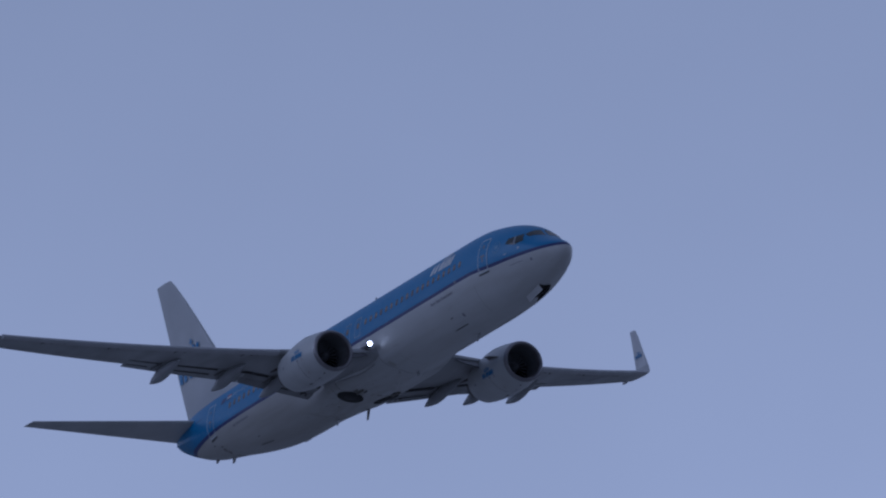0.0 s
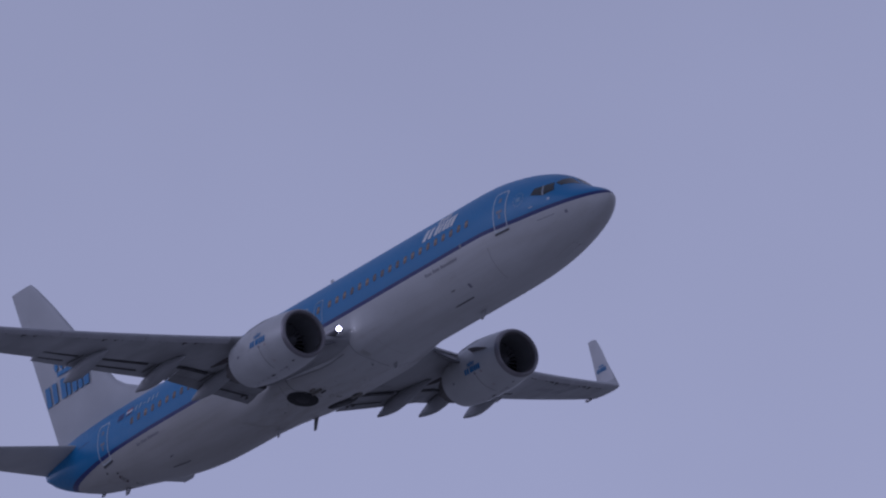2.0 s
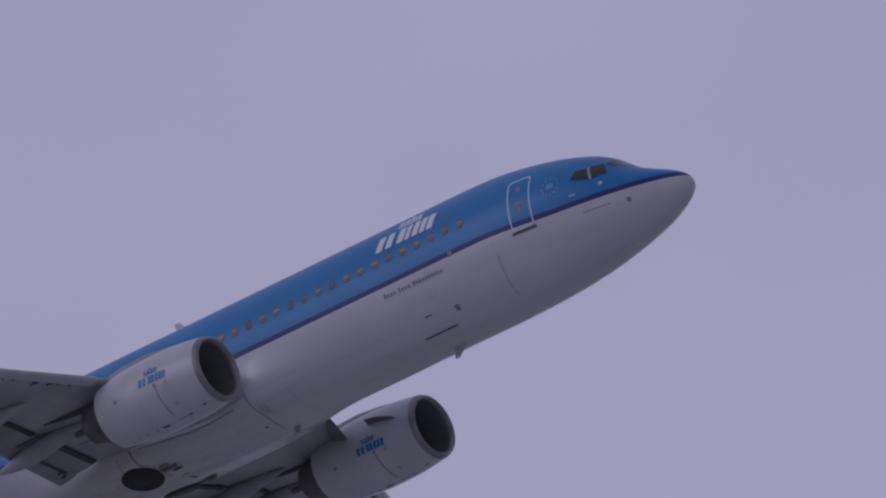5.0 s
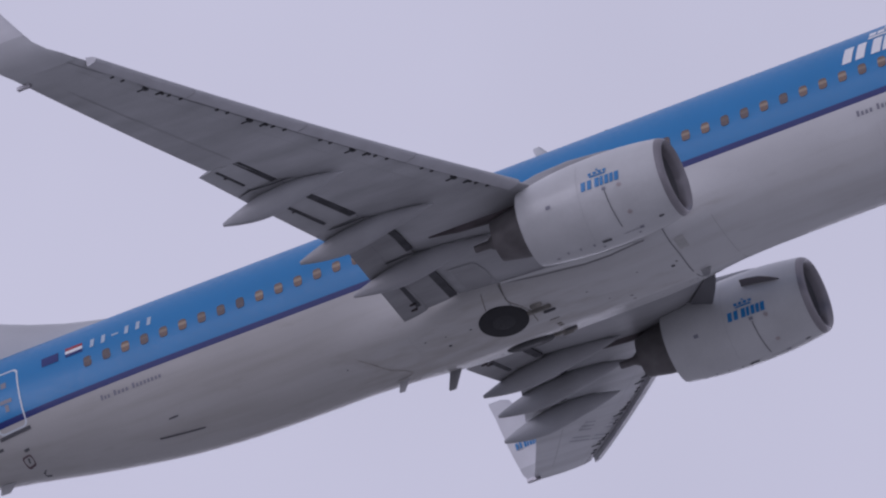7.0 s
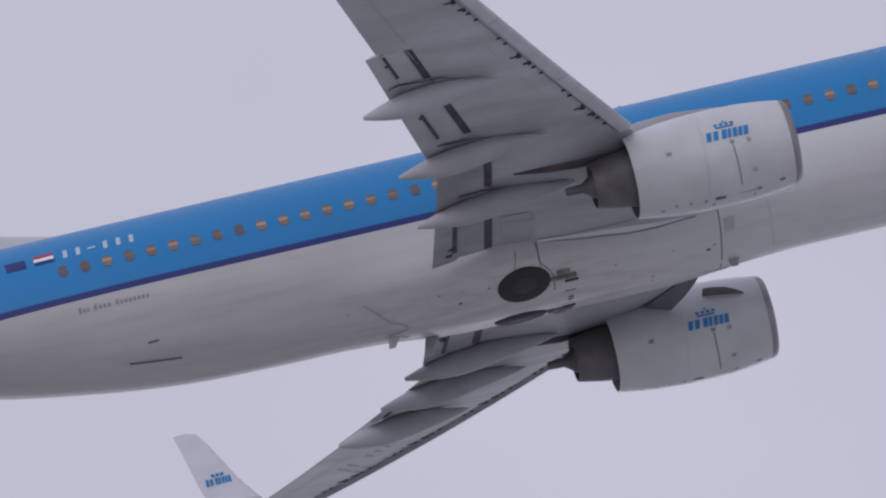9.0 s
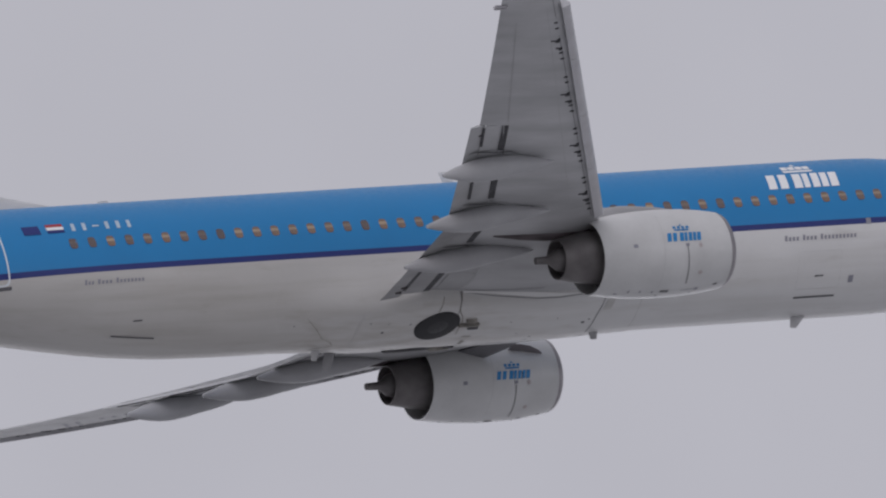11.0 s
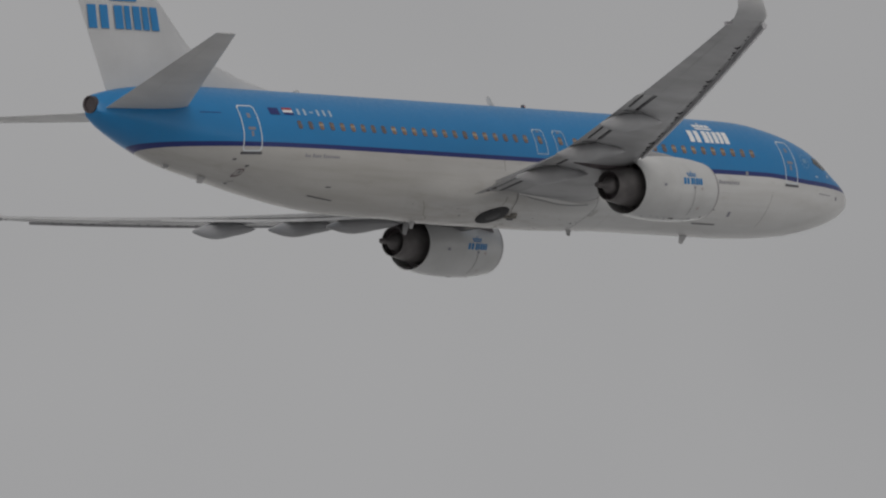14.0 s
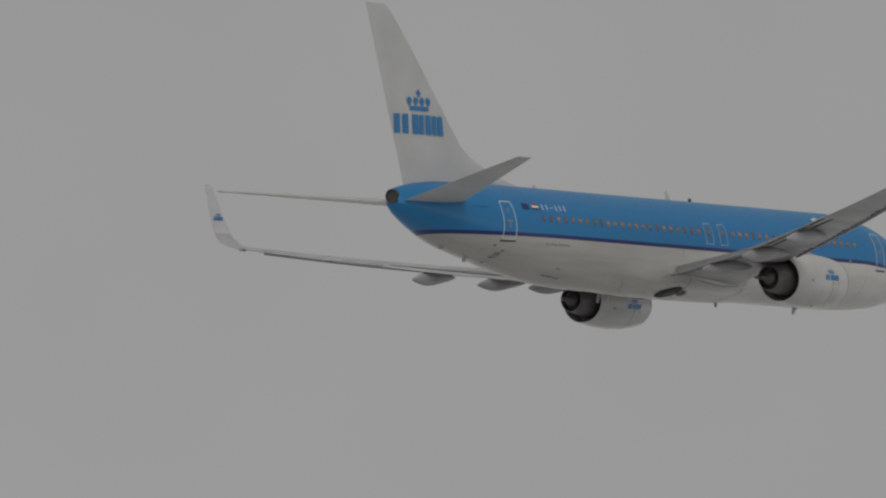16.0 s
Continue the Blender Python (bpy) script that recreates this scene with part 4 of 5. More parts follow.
def build_wing(side):
    ys = [1.0, 2.0, 2.8, 3.6, 4.4, 5.2, 5.7, 6.5, 7.5, 8.5, 9.6, 10.80]
    bm = loft([section(y, side, 1 - 0.80 / (wing_le(y) - wing_te(y))) for y in ys])
    ys2 = [10.80, 11.8, 13.0, 14.3, 15.6, 16.9]
    loft([section(y, side, 1.0) for y in ys2], True, bm)
    wing = part("wing", bm, WING_PAINT, plane, "grey swept wing, flaps and slats let out a little")
    # spoiler and trailing roof over the flaps
    roof = []
    for k in range(12):
        y = 2.0 + 8.78 * k / 11
        c = wing_le(y) - wing_te(y)
        xa, xb = wing_te(y) + 0.24 * c, wing_te(y) + 0.10 * c
        z = wing_z(y)
        roof.append([Vector((xa, side * y, z + 0.045 * c)), Vector((xb, side * y, z + 0.028 * c)), Vector((xb, side * y, z - 0.018 * c + FLAP_LIFT * k / 11)), Vector((xa, side * y, z - 0.014 * c))])
    part("spoiler_panel", loft(roof), WING_PAINT, wing)
    for ya, yb, where in ((2.02, 5.72, "inboard"), (5.76, 10.78, "outboard")):
        part("flap", flap_piece(side, ya, yb, -6, (0.74, 0.66), (0.0, 0.10), 0.03, FLAP_LIFT), INNER_FLAP if ya < 4 else FLAP_PAINT, wing, f"grey {where} flap let down")
        part("aft_flap", flap_piece(side, ya, yb, -11, (0.02, 0.17), (-0.64, -0.27), 0.115, AFT_LIFT), INNER_FLAP if ya < 4 else FLAP_PAINT, wing, f"grey {where} rear flap panel let down")
    # dark boxes that paint in the shaded slots ahead of each flap panel
    def slot(ya, yb, ahead, drop, half, lift, label):
        rows = []
        for k in range(5):
            y = ya + (yb - ya) * k / 4
            c = wing_le(y) - wing_te(y)
            x, z = wing_te(y) + ahead, wing_z(y) - 0.02 * c - drop + lift * (y - 2) / 8.8
            rows.append([Vector((x - half, side * y, z - 0.02)), Vector((x + half, side * y, z - 0.01)), Vector((x + half, side * y, z + 0.05)), Vector((x - half, side * y, z + 0.05))])
        part("flap_slot_shade", loft(rows), SLOT, wing, label)

    for ya, yb in ((2.05, 3.85), (4.70, 6.22), (7.02, 8.92), (9.55, 10.78)):
        slot(ya, yb, 0.71, 0.060 if ya < 4 else 0.068, 0.095 if ya < 4 else 0.085, FLAP_LIFT, "dark box standing in for the shaded slot ahead of the flap")
    for ya, yb in ((2.35, 3.85), (7.14, 8.9), (9.80, 10.7)):
        slot(ya, yb, -0.10 if ya < 4 else 0.07 if ya < 9 else 0.13, 0.165 if ya < 4 else 0.17, 0.07 if ya < 4 else 0.035, AFT_LIFT, "dark box standing in for the shaded slot ahead of the rear flap panel")
    # brackets that stand in the rear slots, and painted contact shade at the cut-outs beside the track housings
    for y, ahead, drop in ((2.55, -0.16, 0.20), (2.32, -0.22, 0.21), (8.05, 0.04, 0.16), (10.30, 0.10, 0.16)):
        z = wing_z(y) - 0.02 * (wing_le(y) - wing_te(y)) - drop + AFT_LIFT * (y - 2) / 8.8
        x = wing_te(y) + ahead
        part("flap_bracket", box(bmesh.new(), (x - 0.10, side * y - 0.035, z - 0.02), (x + 0.07, side * y + 0.035, z + 0.06), 0.015), SOOTY, wing, "dark flap bracket")
    for yc, tail in ((4.28, -4.02), (6.53, -4.43), (9.23, -5.22)):
        rows = []
        for ahead, out, drop, half in ((0.62, 0.27, 0.29, 0.012), (0.90, 0.31, 0.24, 0.030), (1.5, 0.30, 0.195, 0.034), (1.85, 0.27, 0.175, 0.026), (2.2, 0.23, 0.165, 0.008)):
            z = wing_z(yc + out) - drop + (AFT_LIFT if ahead < 0.95 else FLAP_LIFT if ahead < 2 else 0.0) * (yc - 2) / 8.8
            rows.append([Vector((tail + ahead, side * (yc + out + d), z)) for d in (-half, half)])
        part("housing_contact_shade", loft(rows, False, None, False), SLOT, wing, "dark strip painting the contact shade beside the flap track housing", False)
    rows = [[Vector((x, side * (y + d), under_z(y + d, x) - 0.010)) for d in (-0.014, 0.014)] for x, y in ((-1.14, 1.91), (-0.5, 1.93), (0.14, 1.98), (0.7, 2.03), (1.05, 2.08))]
    part("wing_root_gap", loft(rows, False, None, False), LINE, wing, "dark gap along the wing root", False)
    # leading-edge flap inboard of the engine, the shade there put in as dark grey
    rows = []
    for y, w in ((2.30, 0.12), (2.65, 0.45), (3.1, 0.75), (3.7, 1.0), (4.1, 1.0)):
        x, z = wing_le(y), wing_z(y)
        rows.append([Vector((x - 0.02 - 0.23 * w, side * y, z - 0.10 - 0.12 * w)), Vector((x + 0.06 + 0.20 * w, side * y, z - 0.14 - 0.32 * w)), Vector((x + 0.08 + 0.22 * w, side * y, z - 0.12 - 0.28 * w)), Vector((x - 0.02, side * y, z - 0.08))])
    part("leading_edge_flap", loft(rows), material("leading_flap_shade", (0.13, 0.13, 0.14), 0.5), wing, "leading-edge flap hanging open, painted dark grey for the shade at the wing root")
    for y, x0, x1 in ((4.28, -0.3, -4.02), (6.53, -0.9, -4.43), (9.23, -2.05, -5.22)):
        part("flap_track_fairing", fairing_canoe(side, y, x0, x1, 0.34, 0.25), FAIRING_PAINT, wing, "grey canoe-shaped flap track housing")
    # slats
    for ya, yb in ((5.75, 8.465), (8.485, 11.265), (11.285, 14.115), (14.135, 16.62)):
        rings = []
        for k in range(5):
            y = ya + (yb - ya) * k / 4
            c = wing_le(y) - wing_te(y)
            ring = airfoil((wing_le(y) + 0.17 + 0.09 * (y - 5.75) / 11.2, side * y, wing_z(y) - 0.045), 2.2 + 0.2 * c, 0.13, (0, -0.1 * side, 1), 9, 0.10, 0.0)
            rings.append(ring)
        part("slat", loft(rings), SLAT_METAL, wing, "pale bare-metal slat run out")
    # slat tracks in fives: a forked one and lesser ones beside it
    for main in (7.07, 9.68, 12.30, 14.92):
        for dy, fore, aft, half in ((0.0, 0.20, 0.46, 0.022), (-0.05, 0.22, 0.33, 0.05), (0.06, 0.19, 0.27, 0.03), (0.84, 0.18, 0.28, 0.03), (0.58, 0.18, 0.28, 0.03), (-0.36, 0.18, 0.36, 0.03), (-0.42, 0.20, 0.28, 0.05), (-0.58, 0.18, 0.29, 0.03), (-0.87, 0.18, 0.28, 0.03)):
            y = main + dy
            x, z = wing_le(y), min(under_z(y, wing_le(y) - fore), under_z(y, wing_le(y) - aft))
            part("slat_track", box(bmesh.new(), (x - aft, side * y - half, z - 0.016), (x - fore, side * y + half, z + 0.06), 0.008), SLOT, wing, "dark slat track")
    # aileron gap and the panels of the underside
    def under_strip(points, half, mat, name, label=""):
        rows = [[Vector((x + d, side * y, under_z(y, x + d) - 0.006)) for d in (-half, half)] for y, x in points]
        part(name, loft(rows, False, None, False), mat, wing, label, False)

    under_strip([(y, wing_te(y) + 0.27 * (wing_le(y) - wing_te(y))) for y in (11.0, 12.0, 13.0, 14.0, 15.0, 15.8)], 0.014, WING_SEAM, "aileron_gap", "thin aileron gap")
    under_strip([(y, wing_le(y) - 0.20) for y in (5.8, 8.0, 10.0, 12.0, 14.0, 16.9)], 0.012, LINE, "slat_gap", "dark gap behind the slats")
    under_strip([(y, wing_le(y) - 0.17 * (wing_le(y) - wing_te(y)) - 0.12) for y in (5.9, 8.0, 10.0, 12.0, 14.0, 16.5)], 0.006, WING_SEAM, "panel_gap", "thin spar seam")
    bm = bmesh.new()
    rows = []
    for k in range(9):
        a = math.pi * k / 8
        y = 2.55 - 0.62 * math.cos(a)
        rows.append([Vector((x, side * y, under_z(y, x) - 0.012)) for x in (-1.18 + 0.22 * math.sin(a) - 0.22, -1.95)])
    part("gear_door", loft(rows, False, bm, False), FLAP_PAINT, wing, "pale gear leg door")
    for points in ([(1.98, -1.20), (2.6, -1.20), (3.1, -1.28)], [(2.2, -1.95), (2.7, -1.96), (3.15, -1.93)], [(3.12, -1.93), (3.17, -1.30)], [(2.85, -1.93), (2.86, -1.24)]):
        rows = []
        for (y0, x0), (y1, x1) in zip(points, points[1:]):
            across = (0.014, 0) if abs(y1 - y0) < abs(x1 - x0) else (0, 0.014)
            for s in (0, 0.5, 1):
                y, x = y0 + (y1 - y0) * s, x0 + (x1 - x0) * s
                rows.append([Vector((x + d * across[1], side * (y + d * across[0]), under_z(y + d * across[0], x + d * across[1]) - 0.020)) for d in (-1, 1)])
        part("gear_door_gap", loft(rows, False, None, False), WING_SEAM, wing, "thin gap round the gear leg door", False)
    if side > 0:
        bm = bmesh.new()
        for k in range(6):
            s0 = k / 6
            x, y = -4.55 + 1.15 * s0, 13.9 - 1.9 * s0
            if k == 2:
                continue
            cols = [[Vector((x + u * 0.14 + v * 0.30, y - u * 0.20 + v * 0.42, under_z(y - u * 0.20 + v * 0.42, x + u * 0.14 + v * 0.30) - 0.012)) for v in (-1, 1)] for u in (0, 0.5)]
            loft(cols, False, bm, False)
        tagged(part("underwing_marking", bm, MARK_GREY, wing, "row of dark grey bars", False), kind="stuff")
    # winglet, swept up out of the tip
    rows = ((16.9, 0.0, -5.38, -6.94, 0.10), (17.15, 0.10, -5.55, -7.10, 0.35), (17.36, 0.25, -5.83, -7.22, 0.7), (17.5, 0.5, -6.10, -7.36, 1.2), (17.56, 0.9, -6.34, -7.47, 1.45),
            (17.59, 1.4, -6.63, -7.58, 1.5), (17.62, 2.35, -7.06, -7.74, 1.5), (17.63, 2.72, -7.28, -7.82, 1.5), (17.63, 2.79, -7.46, -7.83, 1.5))
    rings = [airfoil((a, side * y, wing_z(16.9) + dz * 0.955), a - b, 0.085, (0, -math.sin(c) * side, math.cos(c)), 10, 1.0, 0) for y, dz, a, b, c in rows]
    winglet = part("winglet", loft(rings), WINGLET_PAINT, wing, "upswept winglet, grey at the root and white above")
    zt = wing_z(16.9)
    for face in (-1, 1):
        bm = bmesh.new()
        yy = side * 17.59 + face * 0.058
        for start, wide in EMBLEM_BARS:
            a, b = -7.38 + 0.62 * start, -7.38 + 0.62 * (start + wide)
            bm.faces.new([bm.verts.new(v) for v in ((a, yy, zt + 1.20), (b, yy, zt + 1.20), (b, yy, zt + 1.37), (a, yy, zt + 1.37))])
        for k in range(3):
            a = -7.22 + 0.11 * k
            bm.faces.new([bm.verts.new(v) for v in ((a, yy, zt + 1.41), (a + 0.08, yy, zt + 1.41), (a + 0.08, yy, zt + 1.48), (a, yy, zt + 1.48))])
        part("winglet_emblem", bm, BLUE_PAINT, winglet, "blue block emblem")
    light = part("position_light", box(bmesh.new(), (-7.02, side * 16.55 - 0.06, wing_z(16.55) - 0.08), (-6.66, side * 16.55 + 0.06, wing_z(16.55) + 0.02), 0.02), METAL, wing, "small wing-tip light pod")
    return wing


def two_tone(name, low, high, level):
    m = material(name, low, 0.4, 0, 0.06)
    nt = m.node_tree
    tint = next(n for n in nt.nodes if n.bl_idname == "ShaderNodeMix")
    tc = next(n for n in nt.nodes if n.bl_idname == "ShaderNodeTexCoord")
    xyz, st, mx = nt.nodes.new("ShaderNodeSeparateXYZ"), nt.nodes.new("ShaderNodeMapRange"), nt.nodes.new("ShaderNodeMix")
    mx.data_type = "RGBA"
    st.inputs["From Min"].default_value, st.inputs["From Max"].default_value = level - 0.01, level + 0.01
    mx.inputs["A"].default_value, mx.inputs["B"].default_value = (*low, 1), (*high, 1)
    nt.links.new(tc.outputs["Object"], xyz.inputs[0])
    nt.links.new(xyz.outputs["Z"], st.inputs["Value"])
    nt.links.new(st.outputs["Result"], mx.inputs["Factor"])
    nt.links.new(mx.outputs["Result"], tint.inputs["A"])
    return m


WINGLET_PAINT = two_tone("winglet_paint", GREY, (0.60, 0.60, 0.62), wing_z(16.9) + 0.68)
for side in (-1, 1):
    build_wing(side)

# landing lamps in the wing roots, deep in their housings and shining ahead
for side in (-1, 1):
    lamp = part("landing_light", turned([(2.40, 0.17), (3.06, 0.16), (3.06, 0.135), (2.84, 0.125)], (0, side * 2.20, -0.80), 20), METAL, plane, "lamp housing in the wing root")
    part("lamp_bulb", turned([(2.90, 0.001), (2.90, 0.105)], (0, side * 2.20, -0.80), 20), LAMP_GLOW if side < 0 else METAL, lamp, "lit landing lamp" if side < 0 else "")


# ---- engines ----
LIP_METAL = material("dull_lip_metal", (0.30, 0.285, 0.30), 0.4, 0.7, 0.1, 2)
COWL_JOINT = material("cowl_joint", (0.43, 0.435, 0.44), 0.5)
WARNING = material("faded_red_marking", (0.40, 0.33, 0.33), 0.5)
STRAKE_GREY = material("strake_grey", (0.14, 0.13, 0.14), 0.45)


def engine(side):
    c = Vector((0.05, side * 4.89, -1.70))
    sq = 0.07
    cowl = part("engine", turned([(4.33, 1.003), (4.22, 1.02), (3.9, 1.07), (3.4, 1.12), (2.8, 1.14), (2.2, 1.13), (1.6, 1.09), (1.1, 1.02), (0.73, 0.955), (0.73, 0.925), (1.3, 0.92)], c, 48, sq), WHITE_PAINT, plane, "white engine nacelle with a bare metal lip")
    part("inlet_lip", turned([(4.332, 1.004), (4.40, 0.985), (4.46, 0.955), (4.50, 0.90), (4.47, 0.85), (4.36, 0.81), (4.2, 0.79)], c, 48, sq), LIP_METAL, cowl, "dull bare metal intake lip")
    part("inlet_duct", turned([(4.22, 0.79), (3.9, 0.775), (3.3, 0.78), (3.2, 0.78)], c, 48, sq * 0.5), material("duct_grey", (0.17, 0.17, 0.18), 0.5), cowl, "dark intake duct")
    bm = bmesh.new()
    for k in range(24):
        a = 2 * math.pi * k / 24
        pts = []
        for r, tw in ((0.22, 0.05), (0.77, 0.17)):
            for s in (-1, 1):
                b = a + s * 0.085
                pts.append(c + Vector((3.45 - s * tw * 0.5 - 0.1, r * math.cos(b), r * math.sin(b))))
        v = [bm.verts.new(p) for p in (pts[0], pts[1], pts[3], pts[2])]
        bm.faces.new(v)
    part("fan", bm, FAN, cowl, "dark fan blades", False)
    # near-black disc standing in for the shaded depth behind the fan
    part("fan_shade_disc", turned([(3.22, 0.01), (3.22, 0.78)], c, 32), TYRE_AND_INTAKE, cowl)
    part("spinner", turned([(3.86, 0.02), (3.75, 0.11), (3.55, 0.2), (3.38, 0.24)], c, 24), FAN, cowl, "dark spinner cone")
    part("bypass_duct", turned([(1.3, 0.92), (1.3, 0.70)], c, 40), HOT_METAL, cowl)
    part("core_cowl", turned([(1.4, 0.72), (0.85, 0.67), (0.4, 0.61), (0.0, 0.53), (-0.12, 0.505), (-0.12, 0.475), (0.2, 0.45)], c + Vector((0, 0, 0.05)), 40), HOT_METAL, cowl, "heat-stained core nozzle")
    part("exhaust_plug", turned([(0.1, 0.32), (-0.12, 0.28), (-0.25, 0.18), (-0.36, 0.105), (-0.72, 0.09), (-0.74, 0.01)], c + Vector((0, 0, 0.05)), 24), HOT_METAL, cowl, "dark exhaust plug")
    part("turbine_backing", turned([(0.12, 0.01), (0.12, 0.45)], c + Vector((0, 0, 0.05)), 24), SOOTY, cowl)
    # pylon from the cowl up to the wing, and its tail under the wing
    rings = []
    for x, w, z0, z1 in ((3.6, 0.03, 1.08, 1.14), (2.9, 0.16, 0.98, 1.26), (2.0, 0.20, 0.9, 1.34), (1.2, 0.22, 0.8, 1.30), (0.4, 0.22, 0.62, 1.15), (-0.2, 0.12, 0.72, 1.0)):
        rings.append([c + Vector((x, w * math.cos(a), (z0 + z1) / 2 + (z1 - z0) / 2 * math.sin(a))) for a in [2 * math.pi * k / 14 for k in range(14)]])
    part("pylon", loft(rings), FAIRING_PAINT, cowl, "grey pylon fairing")
    rings = []
    for x, w, z0, z1 in ((0.9, 0.18, 0.66, 0.9), (0.3, 0.19, 0.58, 0.98), (-0.3, 0.17, 0.56, 0.98), (-1.0, 0.12, 0.62, 0.92), (-1.75, 0.03, 0.74, 0.84)):
        rings.append([c + Vector((x, w * math.cos(a), (z0 + z1) / 2 + (z1 - z0) / 2 * math.sin(a))) for a in [2 * math.pi * k / 14 for k in range(14)]])
    part("pylon_tail", loft(rings), SOOTY, cowl, "dark heat shield under the wing")
    # strake on the inboard shoulder
    rings = []
    for x, h in ((3.92, 0.0), (3.75, 0.13), (3.5, 0.22), (3.2, 0.25), (3.0, 0.24), (2.97, 0.03)):
        a = 0.42 - 0.12 * (x - 2.97) / 0.95
        out = Vector((0, -side * math.cos(a), math.sin(a)))
        across = Vector((0, side * math.sin(a), math.cos(a)))
        foot = c + Vector((x, 0, 0)) + out * (1.06 if x > 3.6 else 1.09)
        rings.append([foot + across * 0.015, foot + out * (0.04 + h), foot - across * 0.015])
    part("strake", loft(rings), STRAKE_GREY, cowl, "dark grey strake fin")

    # painted emblem and seams on the right-hand side of the cowl
    def on_cowl(x, a, grow=0.010):
        prof = [(0.73, 0.955), (1.1, 1.02), (1.6, 1.09), (2.2, 1.13), (2.8, 1.14), (3.4, 1.12), (3.9, 1.07), (4.22, 1.02)]
        r = spline(prof, x)[0] + grow
        z = r * math.sin(a)
        return c + Vector((x, -r * math.cos(a), z * (1 - sq) if z < 0 else z))

    def quad(bm, x0, x1, a0, a1, sl=0.0):
        n = 3
        cols = [[bm.verts.new(on_cowl(x0 + (x1 - x0) * i / 2 + sl * j / n, a0 + (a1 - a0) * j / n)) for j in range(n + 1)] for i in range(3)]
        for i in range(2):
            for j in range(n):
                bm.faces.new((cols[i][j], cols[i + 1][j], cols[i + 1][j + 1], cols[i][j + 1]))

    ex, ea = (2.45, -0.02) if side < 0 else (2.44, -0.315)
    for start, wide in EMBLEM_BARS:
        bm = bmesh.new()
        quad(bm, ex + 0.98 * start, ex + 0.98 * (start + wide), ea, ea + 0.20, 0.04)
        part("emblem_bar", bm, BLUE_PAINT, cowl, "blue bar of the cowl emblem")
    bm = bmesh.new()
    quad(bm, ex + 0.27, ex + 0.68, ea + 0.25, ea + 0.285)
    part("emblem_band", bm, BLUE_PAINT, cowl, "blue band under the crown dots")
    for k in range(4):
        bm = bmesh.new()
        quad(bm, ex + 0.25 + 0.125 * k, ex + 0.33 + 0.125 * k, ea + 0.305, ea + 0.365)
        part("emblem_dot", bm, BLUE_PAINT, cowl, "blue dot of the crown emblem")
    bm = bmesh.new()
    quad(bm, ex + 0.455, ex + 0.51, ea + 0.385, ea + 0.42)
    part("emblem_dot", bm, BLUE_PAINT, cowl, "blue dot of the crown emblem")
    bm = bmesh.new()
    for k in range(12):
        a = (-0.14 if side < 0 else -0.46) - 0.95 * k / 12
        quad(bm, 2.995 + 0.004 * k, 3.018 + 0.004 * k, a - 0.08, a)
    part("cowl_seam", bm, LINE, cowl, "dark cowl seam")
    bm = bmesh.new()
    for k in range(20):
        a = 0.75 - 2.0 * k / 20
        quad(bm, 2.40 - 0.006 * k, 2.409 - 0.006 * k, a - 0.1, a)
    part("reverser_joint", bm, COWL_JOINT, cowl, "faint joint between fan cowl and thrust reverser")
    turn = 0.0 if side < 0 else -0.28
    for x, a in ((3.38, -0.14 + turn), (3.39, -0.80 + turn)):
        bm = bmesh.new()
        for k in range(8):
            t = 2 * math.pi * k / 8
            u, v = 0.045 * math.cos(t), 0.04 * math.sin(t)
            quad(bm, x + u - 0.013, x + u + 0.013, a + v - 0.012, a + v + 0.012)
        quad(bm, x - 0.02, x + 0.02, a - 0.012, a + 0.012)
        part("warning_mark", bm, WARNING, cowl, "small faded red ring")
    for x0, x1, a0, a1 in ((2.95, 3.05, -0.15, -0.08), (1.50, 1.62, -0.11, -0.02), (2.42, 2.66, -1.37, -1.29), (2.98, 3.48, -1.325, -1.31), (3.40, 3.50, -1.36, -1.28), (3.93, 4.05, -1.28, -1.22), (1.52, 1.56, -1.37, -1.29), (1.84, 1.88, -1.37, -1.29), (2.18, 2.23, -1.38, -1.30), (2.36, 2.42, -1.55, -1.49), (1.2, 1.28, -1.5, -1.44), (3.30, 3.36, -1.5, -1.45)):
        if side > 0:
            a0, a1 = a0 + turn, a1 + turn
        bm = bmesh.new()
        quad(bm, x0, x1, a0, a1)
        part("cowl_latch", bm, MARK_DARK if x0 in (2.42, 3.93) else MARK_GREY, cowl, "small grey latch")


for side in (-1, 1):
    engine(side)


# ---- tail ----
def fin_le(z):
    table = [(1.7, -9.6), (2.05, -11.0), (2.35, -12.3), (2.75, -13.5), (3.26, -14.6), (4.5, -15.68), (8.6, -19.22), (8.95, -19.63)]
    return spline(table, z)[0]


def fin_te(z):
    return -19.0 - (z - 1.7) * 0.279


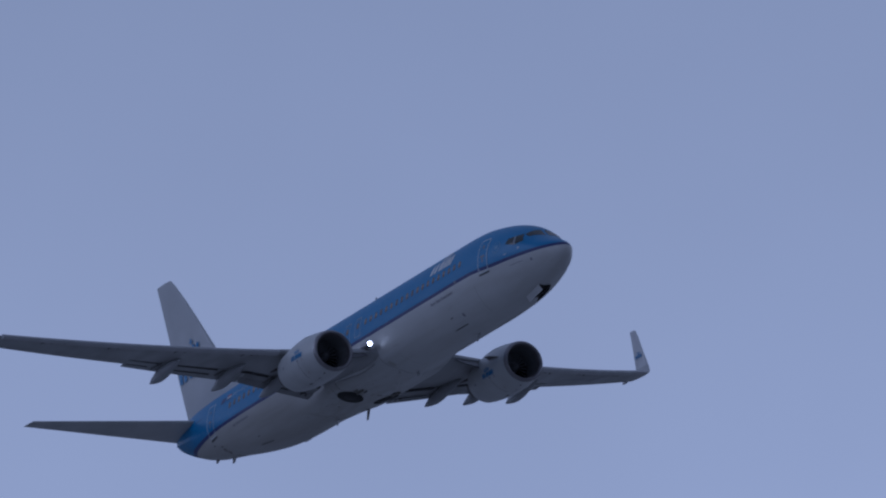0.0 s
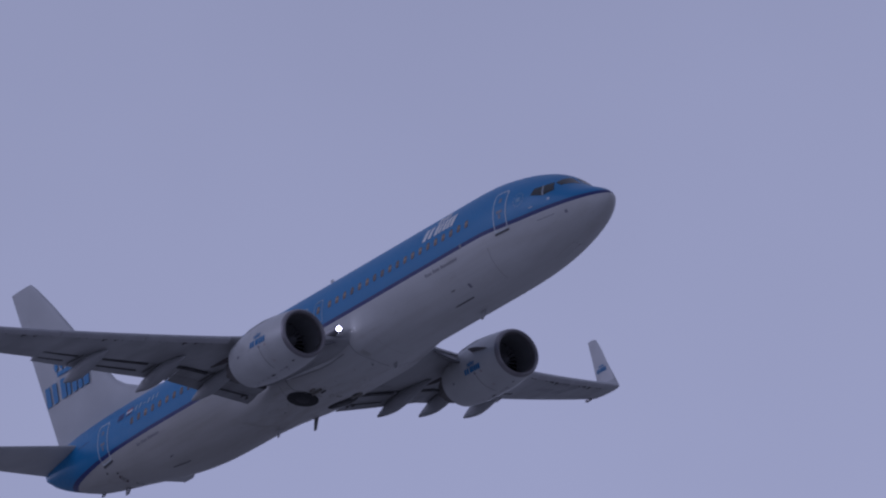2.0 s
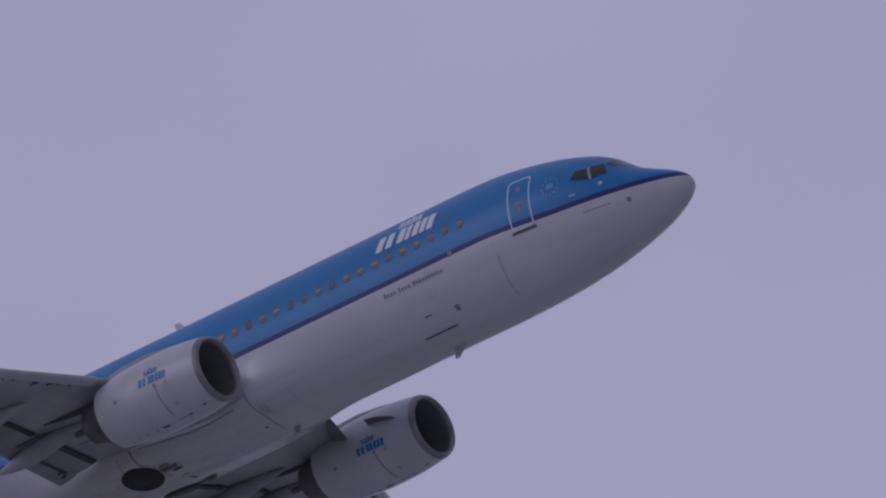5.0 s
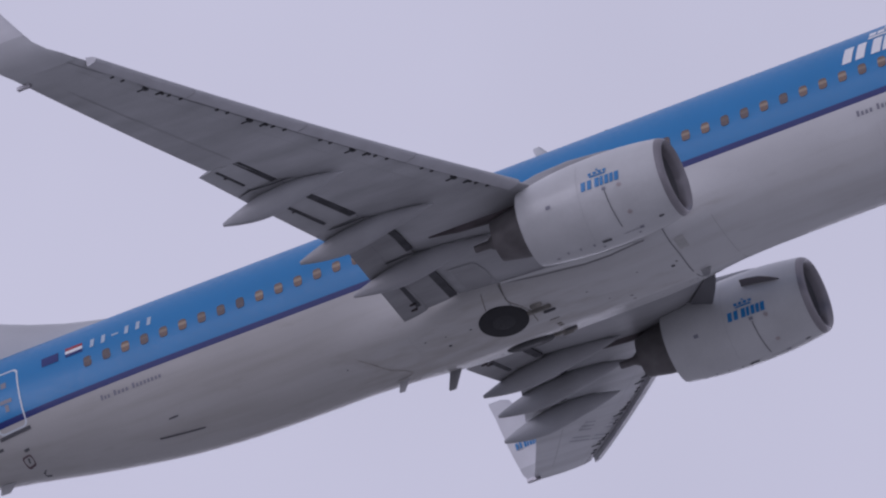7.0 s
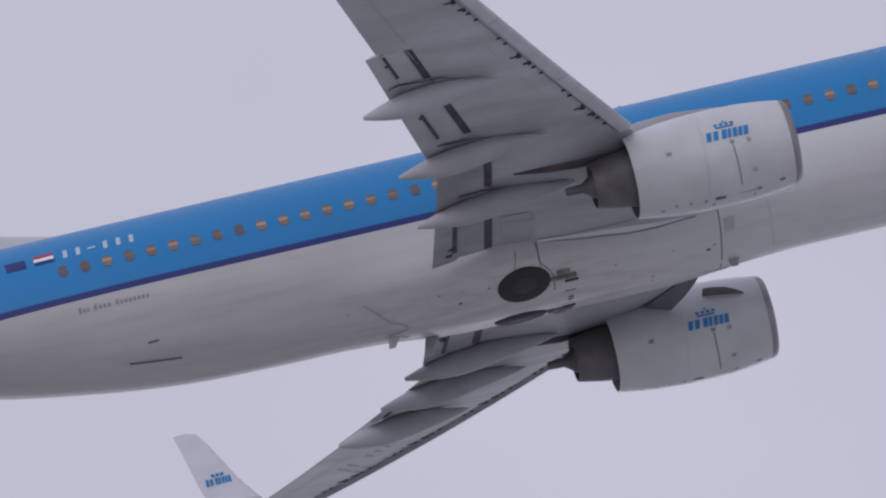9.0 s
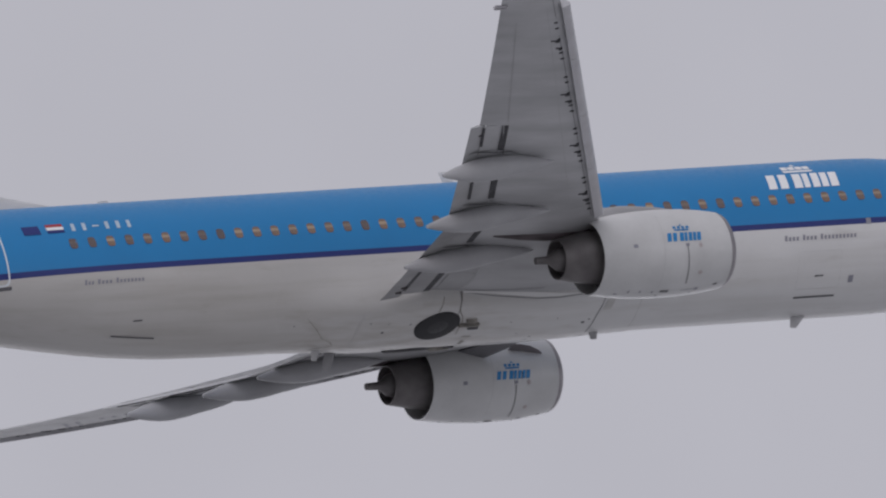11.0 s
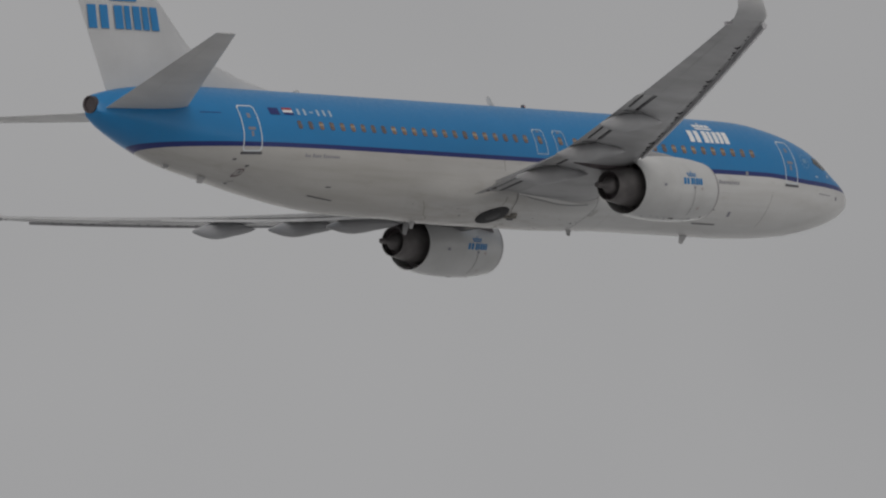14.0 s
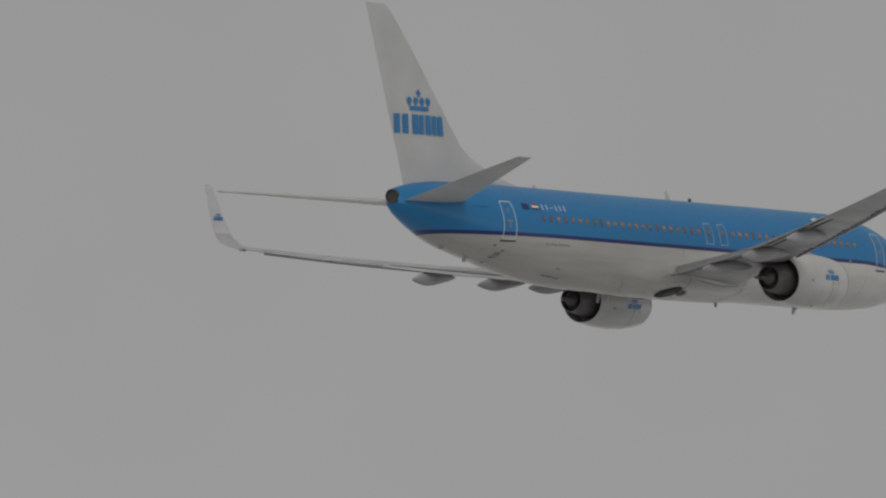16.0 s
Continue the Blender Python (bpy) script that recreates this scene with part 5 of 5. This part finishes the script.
rings = []
for z in (1.2, 1.75, 2.05, 2.2, 2.4, 2.7, 3.0, 3.4, 4.2, 5.2, 6.4, 7.6, 8.6, 8.95):
    a = fin_le(max(z, 1.7))
    b = fin_te(z)
    rings.append(airfoil((a, 0, z), a - b, 0.085 if z > 3 else 0.50 / (a - b), (0, 1, 0), 14, 1.0, 0))
fin = part("fin", loft(rings), FIN_PAINT, plane, "white tail fin with a blue emblem")
for face in (-1, 1):
    def fin_quad(pts):
        bm = bmesh.new()
        vs = []
        for x, z in pts:
            a, b = fin_le(z), fin_te(z)
            s = (a - x) / (a - b)
            t = 0.085 if z > 3 else 0.5 / (a - b)
            y = 5 * t * (0.2969 * math.sqrt(s) - 0.126 * s - 0.3516 * s**2 + 0.2843 * s**3 - 0.1026 * s**4) * (a - b)
            vs.append(bm.verts.new((x, face * (y + 0.03), z)))
        bm.faces.new(vs)
        part("fin_emblem", bm, BLUE_PAINT, fin, "blue bar of the tail emblem", False)

    for start, wide in EMBLEM_BARS:
        a, b = -19.50 + 3.3 * start, -19.50 + 3.3 * (start + wide)
        fin_quad(((a, 3.77), (b, 3.77), (b, 4.56), (a, 4.56)))
    fin_quad(((-18.45, 4.72), (-17.22, 4.72), (-17.22, 4.90), (-18.45, 4.90)))
    for k in range(4):
        xc = -18.47 + 0.42 * k
        fin_quad([(xc + 0.155 * math.cos(t), 5.12 + 0.155 * math.sin(t)) for t in [math.pi * (n + 0.5) / 4 for n in range(8)]])
        fin_quad(((xc - 0.05, 4.93), (xc + 0.05, 4.93), (xc + 0.05, 5.02), (xc - 0.05, 5.02)))
    fin_quad(((-17.90, 5.29), (-17.78, 5.29), (-17.78, 5.58), (-17.90, 5.58)))
    fin_quad(((-17.99, 5.39), (-17.905, 5.39), (-17.905, 5.48), (-17.99, 5.48)))
    fin_quad(((-17.775, 5.39), (-17.69, 5.39), (-17.69, 5.48), (-17.775, 5.48)))
    part("rudder_gap", loft([[Vector((fin_te(z) + 0.30 * (fin_le(z) - fin_te(z)) + d, face * (0.0405 * (fin_le(z) - fin_te(z)) * 0.82 + 0.02), z)) for d in (-0.004, 0.004)] for z in (5.9, 7.2, 8.5)], False, None, False), FAINT, fin, "thin rudder gap", False)

for side in (-1, 1):
    rings = []
    for k in range(8):
        y = 0.3 + 7.0 * k / 7
        s = (y - 0.3) / 7.0
        a, b = -15.75 - 4.80 * s, -19.55 - 1.95 * s
        rings.append(airfoil((a, side * y, 0.98 + 1.02 * s), a - b, 0.09, (0, -0.15 * side, 1), 12, 1.0, 0))
    y = 7.43
    rings.append(airfoil((-20.85, side * y, 1.98), 0.62, 0.05, (0, -0.15 * side, 1), 12, 1.0, 0))
    stab = part("tailplane", loft(rings), TAIL_PAINT, plane, "pale grey swept tailplane with an elevator")
    part("elevator_gap", loft([[Vector((-19.55 - 1.95 * s + 0.30 * (3.8 - 2.85 * s) + d, side * (0.3 + 6.9 * s), 0.98 + 1.02 * s - 0.030 * (3.8 - 2.85 * s) - 0.012)) for d in (-0.007, 0.007)] for s in (0.22, 0.5, 0.9)], False, None, False), FAINT, stab, "thin elevator gap", False)

# beacon on the crown: a turning lamp in a low housing
beacon = part("beacon", turned([(-0.1, 0.0), (-0.1, 0.07), (0.02, 0.06), (0.04, 0.04), (0.045, 0.0)], (0, 0, 0), 20), LENS_RED, plane, "red beacon housing on the crown")
beacon.matrix_local = Matrix.Translation((1.81, 0, 1.99)) @ Matrix.Rotation(radians(-90), 4, "Y")


BEACON = Vector((1.81, 0, 2.10))
CIRCLE = [2 * math.pi * k / 20 for k in range(20)]
reflector = part("beacon_reflector", loft([[Vector((x, r * math.cos(t), r * math.sin(t))) for t in CIRCLE] for x, r in ((-0.045, 0.002), (-0.04, 0.05), (0.0, 0.075), (0.06, 0.078), (0.06, 0.074), (0.0, 0.071))], False), MARK_DARK, plane, "turning dark beacon reflector")
part("beacon_lamp", loft([[Vector((0.004, r * math.cos(t), r * math.sin(t))) for t in CIRCLE] for r in (0.002, 0.07)], False), BEACON_GLOW, reflector, "glowing red beacon lamp")


def motions():
    walk(plane, [(t, pose(x, y, z, a, b, c)) for t, x, y, z, a, b, c in FLIGHT])
    # nose gear doors close at the start
    for door, at, axis, side in NOSE_DOORS:
        rows = []
        for t, opened in ((0, 55), (0.2, 42), (0.4, 15), (0.6, 0), (1.0, 0), (16, 0)):
            rows.append((t, Matrix.Translation(at) @ Matrix.Rotation(radians(opened * side), 4, axis)))
        walk(door, rows)
    # the beacon turns once, past the viewer
    walk(reflector, [(t, Matrix.Translation(BEACON) @ Matrix.Rotation(radians(a), 4, "Z")) for t, a in
                     ((0, 93), (12.0, 93), (12.3, 93), (12.4, 161), (12.5, 229), (12.6, 297), (12.7, 365), (12.8, 453), (13.0, 453), (16.0, 453))])


motions()
